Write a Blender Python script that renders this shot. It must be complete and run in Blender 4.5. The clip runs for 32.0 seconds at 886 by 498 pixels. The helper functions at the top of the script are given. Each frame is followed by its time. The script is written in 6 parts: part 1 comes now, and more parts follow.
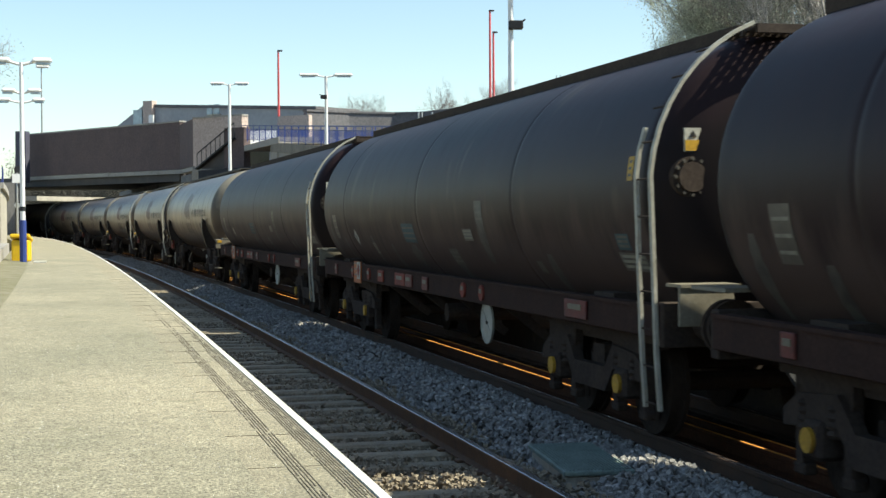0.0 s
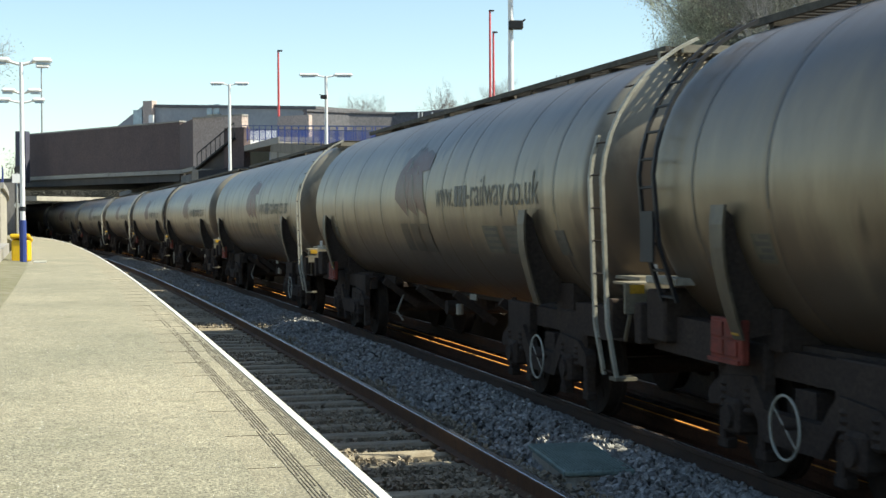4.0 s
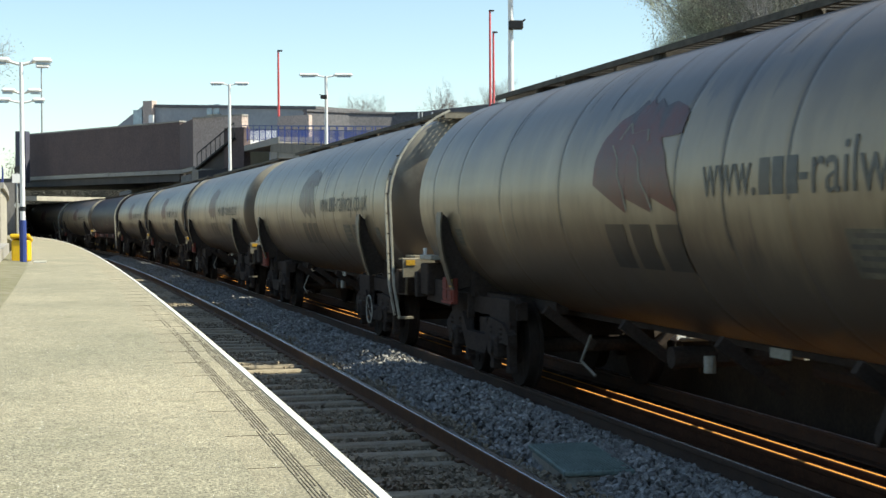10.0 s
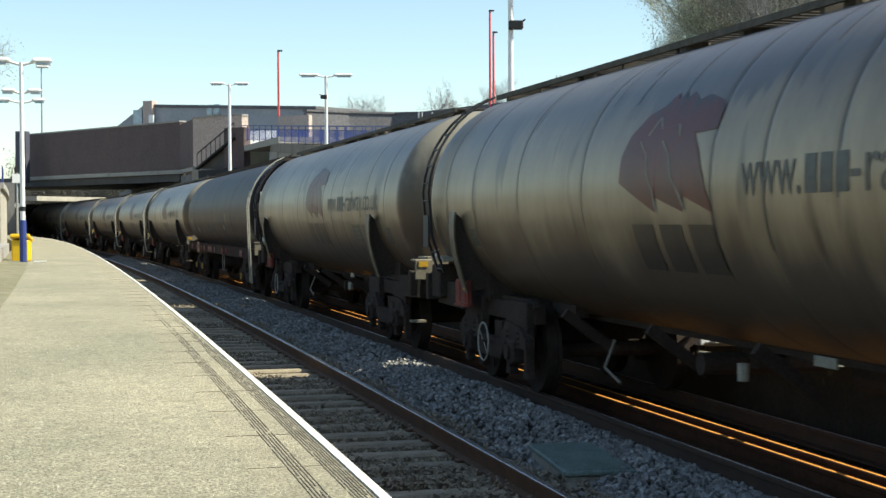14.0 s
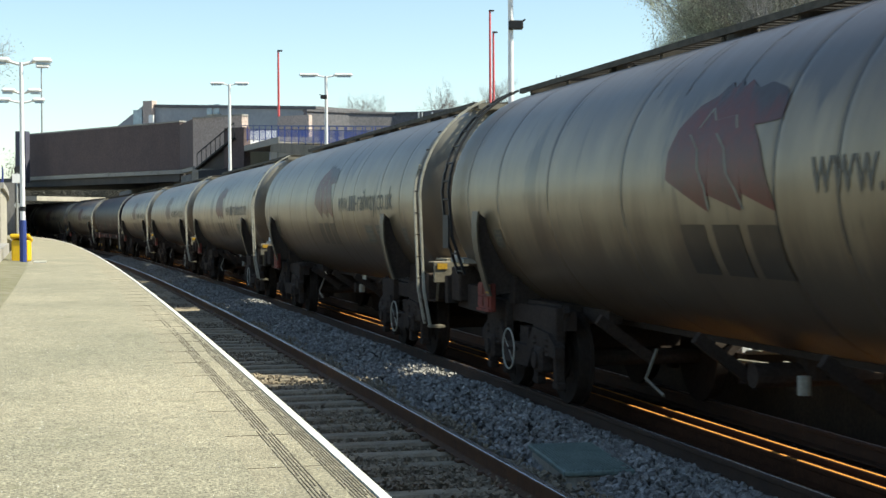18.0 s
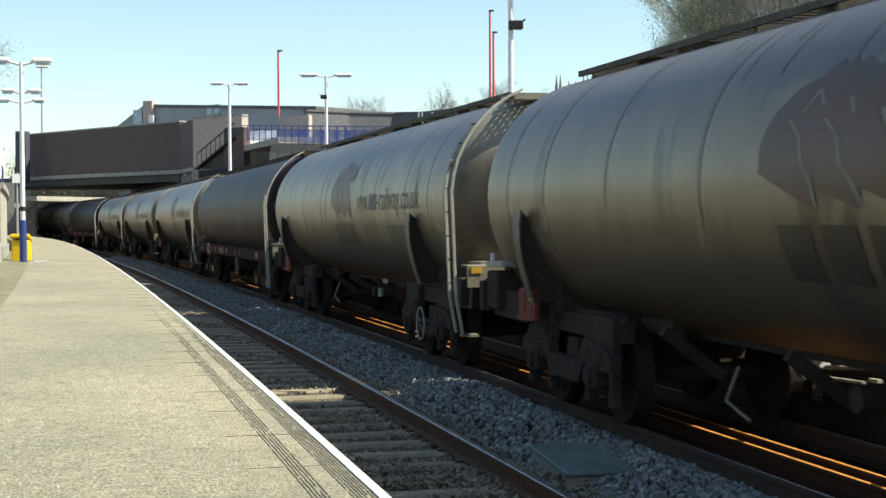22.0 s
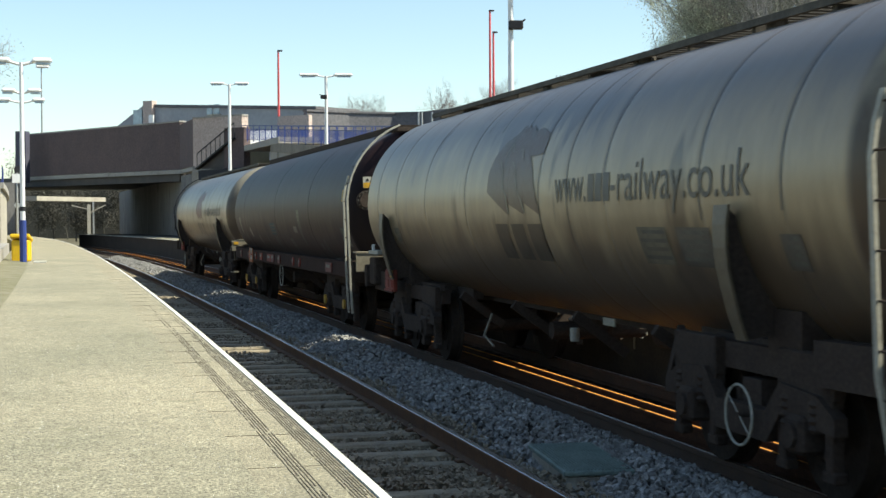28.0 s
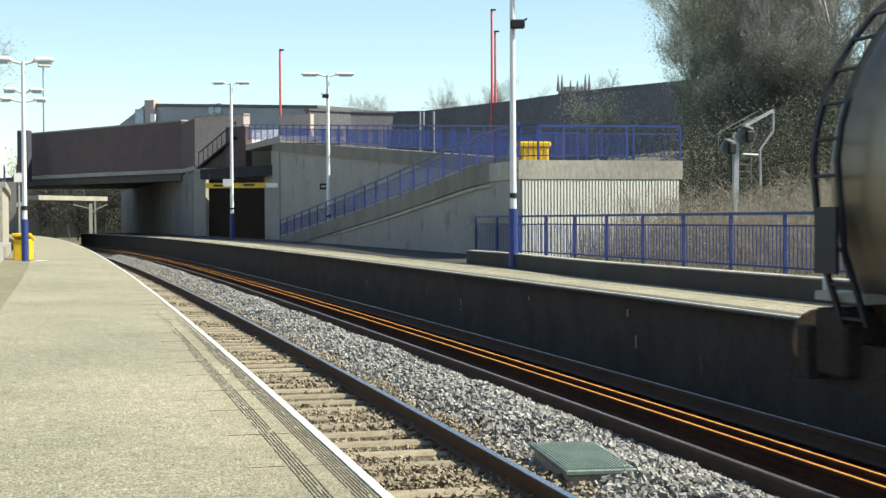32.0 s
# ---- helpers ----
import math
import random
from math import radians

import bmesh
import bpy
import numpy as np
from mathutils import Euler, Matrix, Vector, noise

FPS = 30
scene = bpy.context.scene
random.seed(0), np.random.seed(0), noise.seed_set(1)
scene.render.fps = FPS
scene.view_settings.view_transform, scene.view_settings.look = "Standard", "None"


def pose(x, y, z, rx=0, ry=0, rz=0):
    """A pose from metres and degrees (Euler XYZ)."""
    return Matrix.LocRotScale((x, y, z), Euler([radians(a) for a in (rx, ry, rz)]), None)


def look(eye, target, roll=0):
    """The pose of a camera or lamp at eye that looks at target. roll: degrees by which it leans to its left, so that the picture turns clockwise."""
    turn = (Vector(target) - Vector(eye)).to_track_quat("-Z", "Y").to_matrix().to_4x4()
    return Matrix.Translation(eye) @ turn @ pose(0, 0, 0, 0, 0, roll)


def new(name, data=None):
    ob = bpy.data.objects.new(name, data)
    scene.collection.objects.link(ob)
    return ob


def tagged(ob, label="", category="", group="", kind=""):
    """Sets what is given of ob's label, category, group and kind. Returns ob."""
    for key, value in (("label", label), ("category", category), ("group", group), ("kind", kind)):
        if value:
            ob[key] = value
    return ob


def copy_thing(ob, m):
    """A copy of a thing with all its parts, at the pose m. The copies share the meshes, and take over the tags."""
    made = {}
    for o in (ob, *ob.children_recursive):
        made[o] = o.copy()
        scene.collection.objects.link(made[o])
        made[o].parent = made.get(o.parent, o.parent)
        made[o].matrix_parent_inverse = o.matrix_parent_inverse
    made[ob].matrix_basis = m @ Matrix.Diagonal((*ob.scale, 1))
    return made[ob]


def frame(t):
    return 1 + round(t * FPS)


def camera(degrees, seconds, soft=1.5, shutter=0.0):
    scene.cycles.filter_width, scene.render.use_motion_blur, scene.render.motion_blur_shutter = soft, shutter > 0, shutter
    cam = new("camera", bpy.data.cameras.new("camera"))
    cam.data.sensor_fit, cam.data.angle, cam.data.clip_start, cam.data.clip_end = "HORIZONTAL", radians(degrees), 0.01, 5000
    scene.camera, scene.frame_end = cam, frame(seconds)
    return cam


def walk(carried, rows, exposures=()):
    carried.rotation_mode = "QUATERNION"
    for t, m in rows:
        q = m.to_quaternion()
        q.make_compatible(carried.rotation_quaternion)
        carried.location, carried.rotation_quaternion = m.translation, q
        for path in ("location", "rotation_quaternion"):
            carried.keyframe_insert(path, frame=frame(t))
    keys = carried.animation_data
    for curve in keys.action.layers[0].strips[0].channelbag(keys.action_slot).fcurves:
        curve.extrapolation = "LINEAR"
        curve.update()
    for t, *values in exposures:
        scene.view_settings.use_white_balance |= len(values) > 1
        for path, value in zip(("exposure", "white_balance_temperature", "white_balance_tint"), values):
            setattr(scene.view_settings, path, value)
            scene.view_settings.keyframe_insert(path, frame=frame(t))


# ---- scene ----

# ---------- camera ----------
EYE = Vector((-2.4872, 0.0, 1.9059))
YAW, PITCH, ROLL = 13.293, 1.105, -0.318


def aim(yaw, pitch):
    a, b = radians(yaw), radians(pitch)
    way = Vector((math.sin(a) * math.cos(b), math.cos(a) * math.cos(b), -math.sin(b)))
    return look(EYE, EYE + way * 10, ROLL)


cam = camera(32.985, 32.0, soft=1.5, shutter=0.1)
STILL = aim(YAW, PITCH)
walk(cam, [(0.0, STILL), (31.7, STILL), (31.9, STILL), (32.0, aim(YAW - 0.065, PITCH + 0.032))],
     exposures=[(0.0, 0.95, 6900, 1), (32.0, 0.95, 6900, 1)])

# ---------- world and sun ----------
SUN_WAY = Vector((0.84, -0.30, 1.0)).normalized()      # towards the sun
world = bpy.data.worlds.new("world")
scene.world = world
world.use_nodes = True
wn = world.node_tree.nodes
sky = wn.new("ShaderNodeTexSky")
sky.sky_type, sky.sun_disc = "NISHITA", False
sky.sun_elevation, sky.sun_rotation = math.asin(SUN_WAY.z), math.atan2(SUN_WAY.x, SUN_WAY.y)
sky.air_density, sky.dust_density, sky.ozone_density = 0.9, 0.5, 1.3
world.node_tree.links.new(sky.outputs[0], wn["Background"].inputs[0])
wn["Background"].inputs[1].default_value = 0.105
sun = new("sun", bpy.data.lights.new("sun", "SUN"))
sun.data.energy, sun.data.angle, sun.data.color = 4.5, radians(0.55), (1.0, 0.95, 0.86)
sun.matrix_world = look(SUN_WAY * 200, (0, 0, 0))

# ---------- the line of the railway ----------
S0, S1, DS = -470.0, 470.0, 0.5
_s = np.arange(S0, S1 + DS, DS)
_q = np.clip(_s, -5.0, 135.0) / 50.0
_k = 0.001064 - 0.001000 * _q + 0.000302 * _q ** 2 + 0.0002615 * _q ** 3
_i0 = int(round(-S0 / DS))
_th = np.concatenate([[0], np.cumsum((_k[1:] + _k[:-1]) / 2 * DS)])
_th -= _th[_i0]
_mid = (_th[1:] + _th[:-1]) / 2
_x = np.concatenate([[0], np.cumsum(-np.sin(_mid) * DS)])
_y = np.concatenate([[0], np.cumsum(np.cos(_mid) * DS)])
_x -= _x[_i0]
_y -= _y[_i0]
TRACK = 3.22          # from the near track's middle to the far one's
PLAT, PLAT_FAR = 0.931, 0.882
EDGE, EDGE_FAR = -1.453, TRACK + 1.438


def turn(s):
    return float(np.interp(s, _s, _th))


def spot(s, u, z=0.0):
    """The place s metres along the near track's middle, u metres to its right, z over the rails."""
    a = turn(s)
    return Vector((float(np.interp(s, _s, _x)) + u * math.cos(a), float(np.interp(s, _s, _y)) + u * math.sin(a), z))


def stand(s, u, z=0.0, rz=0.0):
    p = spot(s, u, z)
    return pose(p.x, p.y, p.z, 0, 0, math.degrees(turn(s)) + rz)


# ---------- materials ----------
def mat(name, col, col2=None, rough=0.8, metal=0.0, scale=2.0, fine=40.0, bump=0.3, mix=0.5, vary=0.0, stretch=None, spots=None, spec=0.4,
        contrast=0.25, gen="Object", shift=False, thin=0.0, film=None, gloss=0.12, mid=None):
    """Colour between col and col2 in large stains, darker and lighter in fine grain; vary: from piece to piece; spots: (colour, scale, cut)."""
    m = bpy.data.materials.new(name)
    m.use_nodes = True
    n, l = m.node_tree.nodes, m.node_tree.links
    b = n["Principled BSDF"]
    col2 = col2 or tuple(c * 0.7 for c in col)
    tc = n.new("ShaderNodeTexCoord")
    src_ = tc.outputs[gen]
    if shift:
        who = n.new("ShaderNodeObjectInfo")
        far = n.new("ShaderNodeMath")
        far.operation = "MULTIPLY"
        far.inputs[1].default_value = 61.0
        l.new(who.outputs["Random"], far.inputs[0])
        off_ = n.new("ShaderNodeVectorMath")
        l.new(src_, off_.inputs[0])
        l.new(far.outputs[0], off_.inputs[1])
        src_ = off_.outputs[0]
    if stretch:
        mp = n.new("ShaderNodeMapping")
        mp.inputs["Scale"].default_value = stretch
        l.new(src_, mp.inputs[0])
        src_ = mp.outputs[0]

    def noise_tex(sc, det):
        t = n.new("ShaderNodeTexNoise")
        t.inputs["Scale"].default_value, t.inputs["Detail"].default_value, t.inputs["Roughness"].default_value = sc, det, 0.6
        l.new(src_, t.inputs["Vector"])
        return t.outputs[0]

    def ramp(v, lo, hi):
        r = n.new("ShaderNodeMapRange")
        r.inputs[1].default_value, r.inputs[2].default_value = lo, hi
        l.new(v, r.inputs[0])
        return r.outputs[0]

    def mixc(f, a, c, mode="MIX"):
        x = n.new("ShaderNodeMix")
        x.data_type, x.blend_type = "RGBA", mode
        for sock, v in ((x.inputs[0], f), (x.inputs[6], a), (x.inputs[7], c)):
            if isinstance(v, (int, float)):
                sock.default_value = v
            elif isinstance(v, tuple):
                sock.default_value = (*v, 1)
            else:
                l.new(v, sock)
        return x.outputs[2]

    big, small = noise_tex(scale, 5), noise_tex(fine, 6)
    c = mixc(ramp(big, mix - 0.18, mix + 0.18), col, col2)
    g = n.new("ShaderNodeMapRange")
    g.inputs[1].default_value, g.inputs[2].default_value = 0.3, 0.7
    g.inputs[3].default_value, g.inputs[4].default_value = 1 - contrast, 1 + contrast
    l.new(small, g.inputs[0])
    comb = n.new("ShaderNodeCombineColor")
    for i in range(3):
        l.new(g.outputs[0], comb.inputs[i])
    c = mixc(1.0, c, comb.outputs[0], "MULTIPLY")
    if mid:
        g = n.new("ShaderNodeMapRange")
        g.inputs[1].default_value, g.inputs[2].default_value = 0.3, 0.7
        g.inputs[3].default_value, g.inputs[4].default_value = 1 - mid[1], 1 + mid[1]
        l.new(noise_tex(mid[0], 4), g.inputs[0])
        comb = n.new("ShaderNodeCombineColor")
        for i in range(3):
            l.new(g.outputs[0], comb.inputs[i])
        c = mixc(1.0, c, comb.outputs[0], "MULTIPLY")
    if spots:
        c = mixc(ramp(noise_tex(spots[1], 3), spots[2], spots[2] + 0.06), c, spots[0])
    if vary:
        oi = n.new("ShaderNodeObjectInfo")
        gi = n.new("ShaderNodeNewGeometry")
        ad = n.new("ShaderNodeMath")
        ad.operation = "ADD"
        l.new(oi.outputs["Random"], ad.inputs[0])
        l.new(gi.outputs["Random Per Island"], ad.inputs[1])
        v = n.new("ShaderNodeMapRange")
        v.inputs[1].default_value, v.inputs[2].default_value = 0.2, 1.8
        v.inputs[3].default_value, v.inputs[4].default_value = 1 - vary, 1 + vary
        l.new(ad.outputs[0], v.inputs[0])
        cv = n.new("ShaderNodeCombineColor")
        for i in range(3):
            l.new(v.outputs[0], cv.inputs[i])
        c = mixc(1.0, c, cv.outputs[0], "MULTIPLY")
    l.new(c, b.inputs["Base Color"])
    b.inputs["Metallic"].default_value, b.inputs["Specular IOR Level"].default_value = metal, spec
    if film:
        b.inputs["Specular Tint"].default_value = (*film, 1)
    rr = n.new("ShaderNodeMapRange")
    rr.inputs[3].default_value, rr.inputs[4].default_value = max(0.05, rough - gloss), min(1, rough + gloss)
    l.new(small, rr.inputs[0])
    l.new(rr.outputs[0], b.inputs["Roughness"])
    if bump:
        bp = n.new("ShaderNodeBump")
        bp.inputs["Strength"].default_value, bp.inputs["Distance"].default_value = bump, 0.01
        l.new(small, bp.inputs["Height"])
        l.new(bp.outputs[0], b.inputs["Normal"])
    if thin:
        tr = n.new("ShaderNodeBsdfTranslucent")
        l.new(c, tr.inputs[0])
        ms = n.new("ShaderNodeMixShader")
        ms.inputs[0].default_value = thin
        l.new(b.outputs[0], ms.inputs[1])
        l.new(tr.outputs[0], ms.inputs[2])
        l.new(ms.outputs[0], n["Material Output"].inputs[0])
    return m


def grime_shade(m, spill, flank_tone, thick=0.85, soot_shade=None, film=0.0, end=7.25):
    """Oil spilt from the hatches, running down in streaks from the middle of the tank's top, and ragged dusty brake
    dirt thrown up on its flanks, with their light and shade painted in; sooty crust and painted shade on the dished
    ends; film: an oily film over the crown.
    """
    n, l = m.node_tree.nodes, m.node_tree.links
    base = n["Principled BSDF"].inputs["Base Color"]
    tc, who = n.new("ShaderNodeTexCoord"), n.new("ShaderNodeObjectInfo")
    xyz = n.new("ShaderNodeSeparateXYZ")
    l.new(tc.outputs["Object"], xyz.inputs[0])

    def calc(op, a, b):
        k = n.new("ShaderNodeMath")
        k.operation = op
        for sock, v in zip(k.inputs, (a, b)):
            if isinstance(v, (int, float)):
                sock.default_value = v
            else:
                l.new(v, sock)
        return k.outputs[0]

    def span(v, lo, hi):
        r = n.new("ShaderNodeMapRange")
        r.interpolation_type = "SMOOTHSTEP"
        r.inputs[1].default_value, r.inputs[2].default_value = lo, hi
        l.new(v, r.inputs[0])
        return r.outputs[0]

    def streaks(stretch, scale, det):
        off_ = n.new("ShaderNodeVectorMath")
        l.new(tc.outputs["Object"], off_.inputs[0])
        l.new(calc("MULTIPLY", who.outputs["Random"], 37.0), off_.inputs[1])
        mp = n.new("ShaderNodeMapping")
        mp.inputs["Scale"].default_value = stretch
        l.new(off_.outputs[0], mp.inputs[0])
        t = n.new("ShaderNodeTexNoise")
        t.inputs["Scale"].default_value, t.inputs["Detail"].default_value, t.inputs["Roughness"].default_value = scale, det, 0.62
        l.new(mp.outputs[0], t.inputs["Vector"])
        return t.outputs[0]

    def lay(f, col):
        x = n.new("ShaderNodeMix")
        x.data_type = "RGBA"
        l.new(f, x.inputs[0])
        l.new(base.links[0].from_socket, x.inputs[6])
        x.inputs[7].default_value = (*col, 1)
        l.new(x.outputs[2], base)

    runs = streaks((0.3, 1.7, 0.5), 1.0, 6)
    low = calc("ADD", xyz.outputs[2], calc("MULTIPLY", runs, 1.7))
    lay(calc("MULTIPLY", calc("SUBTRACT", 1.0, span(low, 2.32, 2.92)), thick), flank_tone)
    mid = calc("SUBTRACT", 1.0, span(calc("ABSOLUTE", calc("ADD", xyz.outputs[1], 0.9), 0.0), 0.6, 3.4))
    zone = calc("MULTIPLY", mid, span(xyz.outputs[2], 2.45, 3.05))
    wet = calc("ADD", streaks((0.4, 2.6, 0.45), 1.25, 5), calc("MULTIPLY", zone, 0.35))
    lay(calc("MULTIPLY", span(wet, 0.625, 0.745), 0.9), spill)
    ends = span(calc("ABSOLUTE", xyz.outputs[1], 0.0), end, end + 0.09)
    if film:
        crown = span(calc("ADD", xyz.outputs[2], calc("MULTIPLY", streaks((0.5, 1.1, 0.6), 1.1, 5), 0.9)), 2.9, 3.5)
        lay(calc("MULTIPLY", calc("MULTIPLY", crown, film), calc("SUBTRACT", 1.0, ends)), (0.079, 0.067, 0.066))
    if soot_shade:
        # dished ends: sunlit pale tone above, sooty crust and shade painted below
        low_end = calc("SUBTRACT", 1.0, span(calc("ADD", xyz.outputs[2], calc("MULTIPLY", streaks((1, 1, 0.6), 1.6, 5), 1.2)), 3.0, 3.6))
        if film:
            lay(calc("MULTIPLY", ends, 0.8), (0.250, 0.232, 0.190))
        lay(calc("MULTIPLY", calc("MULTIPLY", ends, low_end), 0.92), soot_shade)


def sooted(m, col, most):
    """Paint dulled by a film of dirt, thicker on some wagons than on others."""
    n, l = m.node_tree.nodes, m.node_tree.links
    base = n["Principled BSDF"].inputs["Base Color"]
    who, r, x = n.new("ShaderNodeObjectInfo"), n.new("ShaderNodeMapRange"), n.new("ShaderNodeMix")
    r.inputs[1].default_value, r.inputs[2].default_value, r.inputs[4].default_value = 0.35, 0.95, most
    l.new(who.outputs["Random"], r.inputs[0])
    x.data_type = "RGBA"
    l.new(r.outputs[0], x.inputs[0])
    l.new(base.links[0].from_socket, x.inputs[6])
    x.inputs[7].default_value = (*col, 1)
    l.new(x.outputs[2], base)


M = {}
M["asphalt"] = mat("platform_asphalt", (0.318, 0.285, 0.203), (0.215, 0.203, 0.145), 0.9, scale=0.55, fine=70, bump=0.9, contrast=0.8, spots=((0.20, 0.19, 0.125), 3.5, 0.63), mid=(14, 0.24))
M["coping"] = mat("coping_concrete", (0.325, 0.288, 0.203), (0.235, 0.214, 0.152), 0.9, scale=0.55, fine=70, bump=0.9, contrast=0.7, mid=(10, 0.18))
M["groove"] = mat("groove_dirt", (0.165, 0.143, 0.105), rough=0.95, fine=30)
M["white"] = mat("white_line_paint", (0.66, 0.65, 0.60), (0.46, 0.44, 0.38), 0.7, scale=3, fine=25, mix=0.6, contrast=0.12)
M["brickwall"] = mat("soot_brick", (0.026, 0.021, 0.016), (0.038, 0.030, 0.023), 0.9, scale=0.8, fine=14, vary=0.12, bump=0.5)
# Sooty render, its colour darkened further for the wall's shade.
M["mortar"] = mat("sooty_shaded_render", (0.058, 0.045, 0.033), (0.034, 0.027, 0.021), 0.9, scale=1.4, fine=22, bump=0.6, contrast=0.35, spots=((0.085, 0.065, 0.045), 2.6, 0.66))
M["rail_rust"] = mat("rusty_rail", (0.080, 0.047, 0.028), (0.12, 0.064, 0.032), 0.85, scale=3, fine=30, bump=0.4, gen="Object")
M["rail_shine"] = mat("polished_rail_head", (0.55, 0.54, 0.55), (0.42, 0.40, 0.40), 0.28, metal=1.0, scale=1, fine=60, bump=0.05)
M["sleeper"] = mat("sleeper_concrete", (0.31, 0.265, 0.19), (0.21, 0.17, 0.115), 0.9, scale=6, fine=45, vary=0.2, bump=0.5)
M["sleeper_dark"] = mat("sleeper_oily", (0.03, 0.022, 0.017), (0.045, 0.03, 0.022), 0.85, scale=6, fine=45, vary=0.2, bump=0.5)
M["bed"] = mat("track_bed_dirt", (0.060, 0.049, 0.038), (0.036, 0.030, 0.024), 0.95, scale=2, fine=30, bump=1.0)
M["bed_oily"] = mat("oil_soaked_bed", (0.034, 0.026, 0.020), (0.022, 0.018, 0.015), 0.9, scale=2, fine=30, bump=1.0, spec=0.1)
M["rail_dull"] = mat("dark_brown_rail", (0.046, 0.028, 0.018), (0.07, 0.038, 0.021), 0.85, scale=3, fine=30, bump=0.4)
M["ballast"] = mat("clean_granite_ballast", (0.29, 0.28, 0.262), (0.095, 0.091, 0.085), 0.85, scale=9, fine=60, vary=0.75)
M["ballast_old"] = mat("weathered_brown_ballast", (0.27, 0.225, 0.16), (0.16, 0.13, 0.095), 0.9, scale=7, fine=60, vary=0.45)
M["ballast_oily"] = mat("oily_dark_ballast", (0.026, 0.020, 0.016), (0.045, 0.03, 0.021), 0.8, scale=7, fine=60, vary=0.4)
M["concrete"] = mat("weathered_concrete", (0.345, 0.325, 0.295), (0.29, 0.27, 0.243), 0.9, scale=0.45, fine=9, bump=0.2, contrast=0.16, stretch=(1, 1, 0.7), spots=((0.22, 0.205, 0.18), 0.9, 0.63))
M["concrete_light"] = mat("pale_concrete", (0.44, 0.41, 0.34), (0.33, 0.30, 0.25), 0.9, scale=0.8, fine=14, bump=0.3, stretch=(1, 1, 0.4))
M["brick_red"] = mat("brown_brick", (0.50, 0.40, 0.35), (0.44, 0.345, 0.305), 0.9, scale=0.8, fine=9, vary=0.25)
M["brick_dark"] = mat("dark_brown_brick", (0.130, 0.092, 0.088), (0.105, 0.078, 0.078), 0.9, scale=0.8, fine=9, vary=0.2)
M["steel_dark"] = mat("dark_painted_girder", (0.05, 0.046, 0.046), (0.075, 0.066, 0.062), 0.7, scale=1, fine=10)
M["dark_panel"] = mat("dark_blue_panel", (0.022, 0.024, 0.030), (0.032, 0.034, 0.042), 0.7, scale=1, fine=10, spec=0.1)
# Stained concrete, darkened in colour for the shade under the bridge.
M["abutment"] = mat("shaded_abutment_concrete", (0.21, 0.20, 0.19), (0.14, 0.134, 0.128), 0.9, scale=0.5, fine=8, bump=0.2, stretch=(1, 1, 0.4), spots=((0.09, 0.086, 0.082), 0.7, 0.6))
M["blue"] = mat("blue_rail_paint", (0.025, 0.045, 0.19), (0.035, 0.06, 0.22), 0.5, scale=3, fine=30, bump=0.05, contrast=0.1)
M["lamp_white"] = mat("white_lamp_paint", (0.80, 0.80, 0.80), (0.70, 0.70, 0.69), 0.45, scale=3, fine=30, bump=0.03, contrast=0.06)
M["black"] = mat("black_paint", (0.02, 0.02, 0.022), rough=0.6, fine=30, bump=0.05)
M["yellow"] = mat("yellow_plastic", (0.75, 0.48, 0.02), (0.68, 0.42, 0.02), 0.5, scale=4, fine=30, bump=0.05, contrast=0.08)
M["red"] = mat("red_paint", (0.66, 0.11, 0.11), (0.56, 0.09, 0.09), 0.5, scale=4, fine=30, bump=0.05, contrast=0.1)
M["cladding"] = mat("cream_ribbed_cladding", (0.80, 0.78, 0.70), (0.74, 0.72, 0.63), 0.6, scale=2, fine=20, bump=0.1, contrast=0.1)
M["grey_metal"] = mat("galvanised_steel", (0.42, 0.43, 0.43), (0.33, 0.34, 0.34), 0.5, metal=0.4, scale=5, fine=30, bump=0.1)
M["earth"] = mat("earth_and_moss", (0.10, 0.09, 0.05), (0.14, 0.125, 0.085), 0.95, scale=0.6, fine=14, bump=1.0)
M["gravel"] = mat("mossy_gravel", (0.22, 0.20, 0.14), (0.14, 0.135, 0.07), 0.95, scale=2.5, fine=40, bump=1.0)
M["fascia"] = mat("dark_roof_fascia", (0.125, 0.120, 0.128), (0.16, 0.154, 0.162), 0.8, scale=0.3, fine=5)
M["facade_grey"] = mat("grey_render", (0.40, 0.405, 0.42), (0.33, 0.335, 0.35), 0.8, scale=0.3, fine=3, contrast=0.08, bump=0.05)
M["glass"] = mat("window_glass", (0.35, 0.45, 0.52), rough=0.08, spec=0.8, fine=3, bump=0.0, contrast=0.05)
M["dark_hole"] = mat("unlit_inside", (0.02, 0.02, 0.02), rough=0.9)
M["bark"] = mat("bark", (0.25, 0.23, 0.20), (0.16, 0.148, 0.13), 0.95, scale=6, fine=30)
M["bark_pale"] = mat("pale_bark", (0.40, 0.38, 0.36), (0.22, 0.205, 0.195), 0.9, scale=6, fine=30)
M["leaf"] = mat("spring_leaf", (0.49, 0.52, 0.40), (0.38, 0.40, 0.31), 0.7, scale=3, fine=20, vary=0.22, bump=0, thin=0.45)
M["leaf_dark"] = mat("dark_leaf", (0.20, 0.215, 0.18), (0.13, 0.14, 0.12), 0.8, scale=3, fine=20, vary=0.4, bump=0, thin=0.4)
M["bramble"] = mat("dry_bramble", (0.40, 0.36, 0.29), (0.22, 0.185, 0.14), 0.9, scale=3, fine=20, vary=0.4, bump=0)
M["stone"] = mat("church_stone", (0.24, 0.24, 0.25), (0.17, 0.17, 0.18), 0.9, scale=0.5, fine=4)
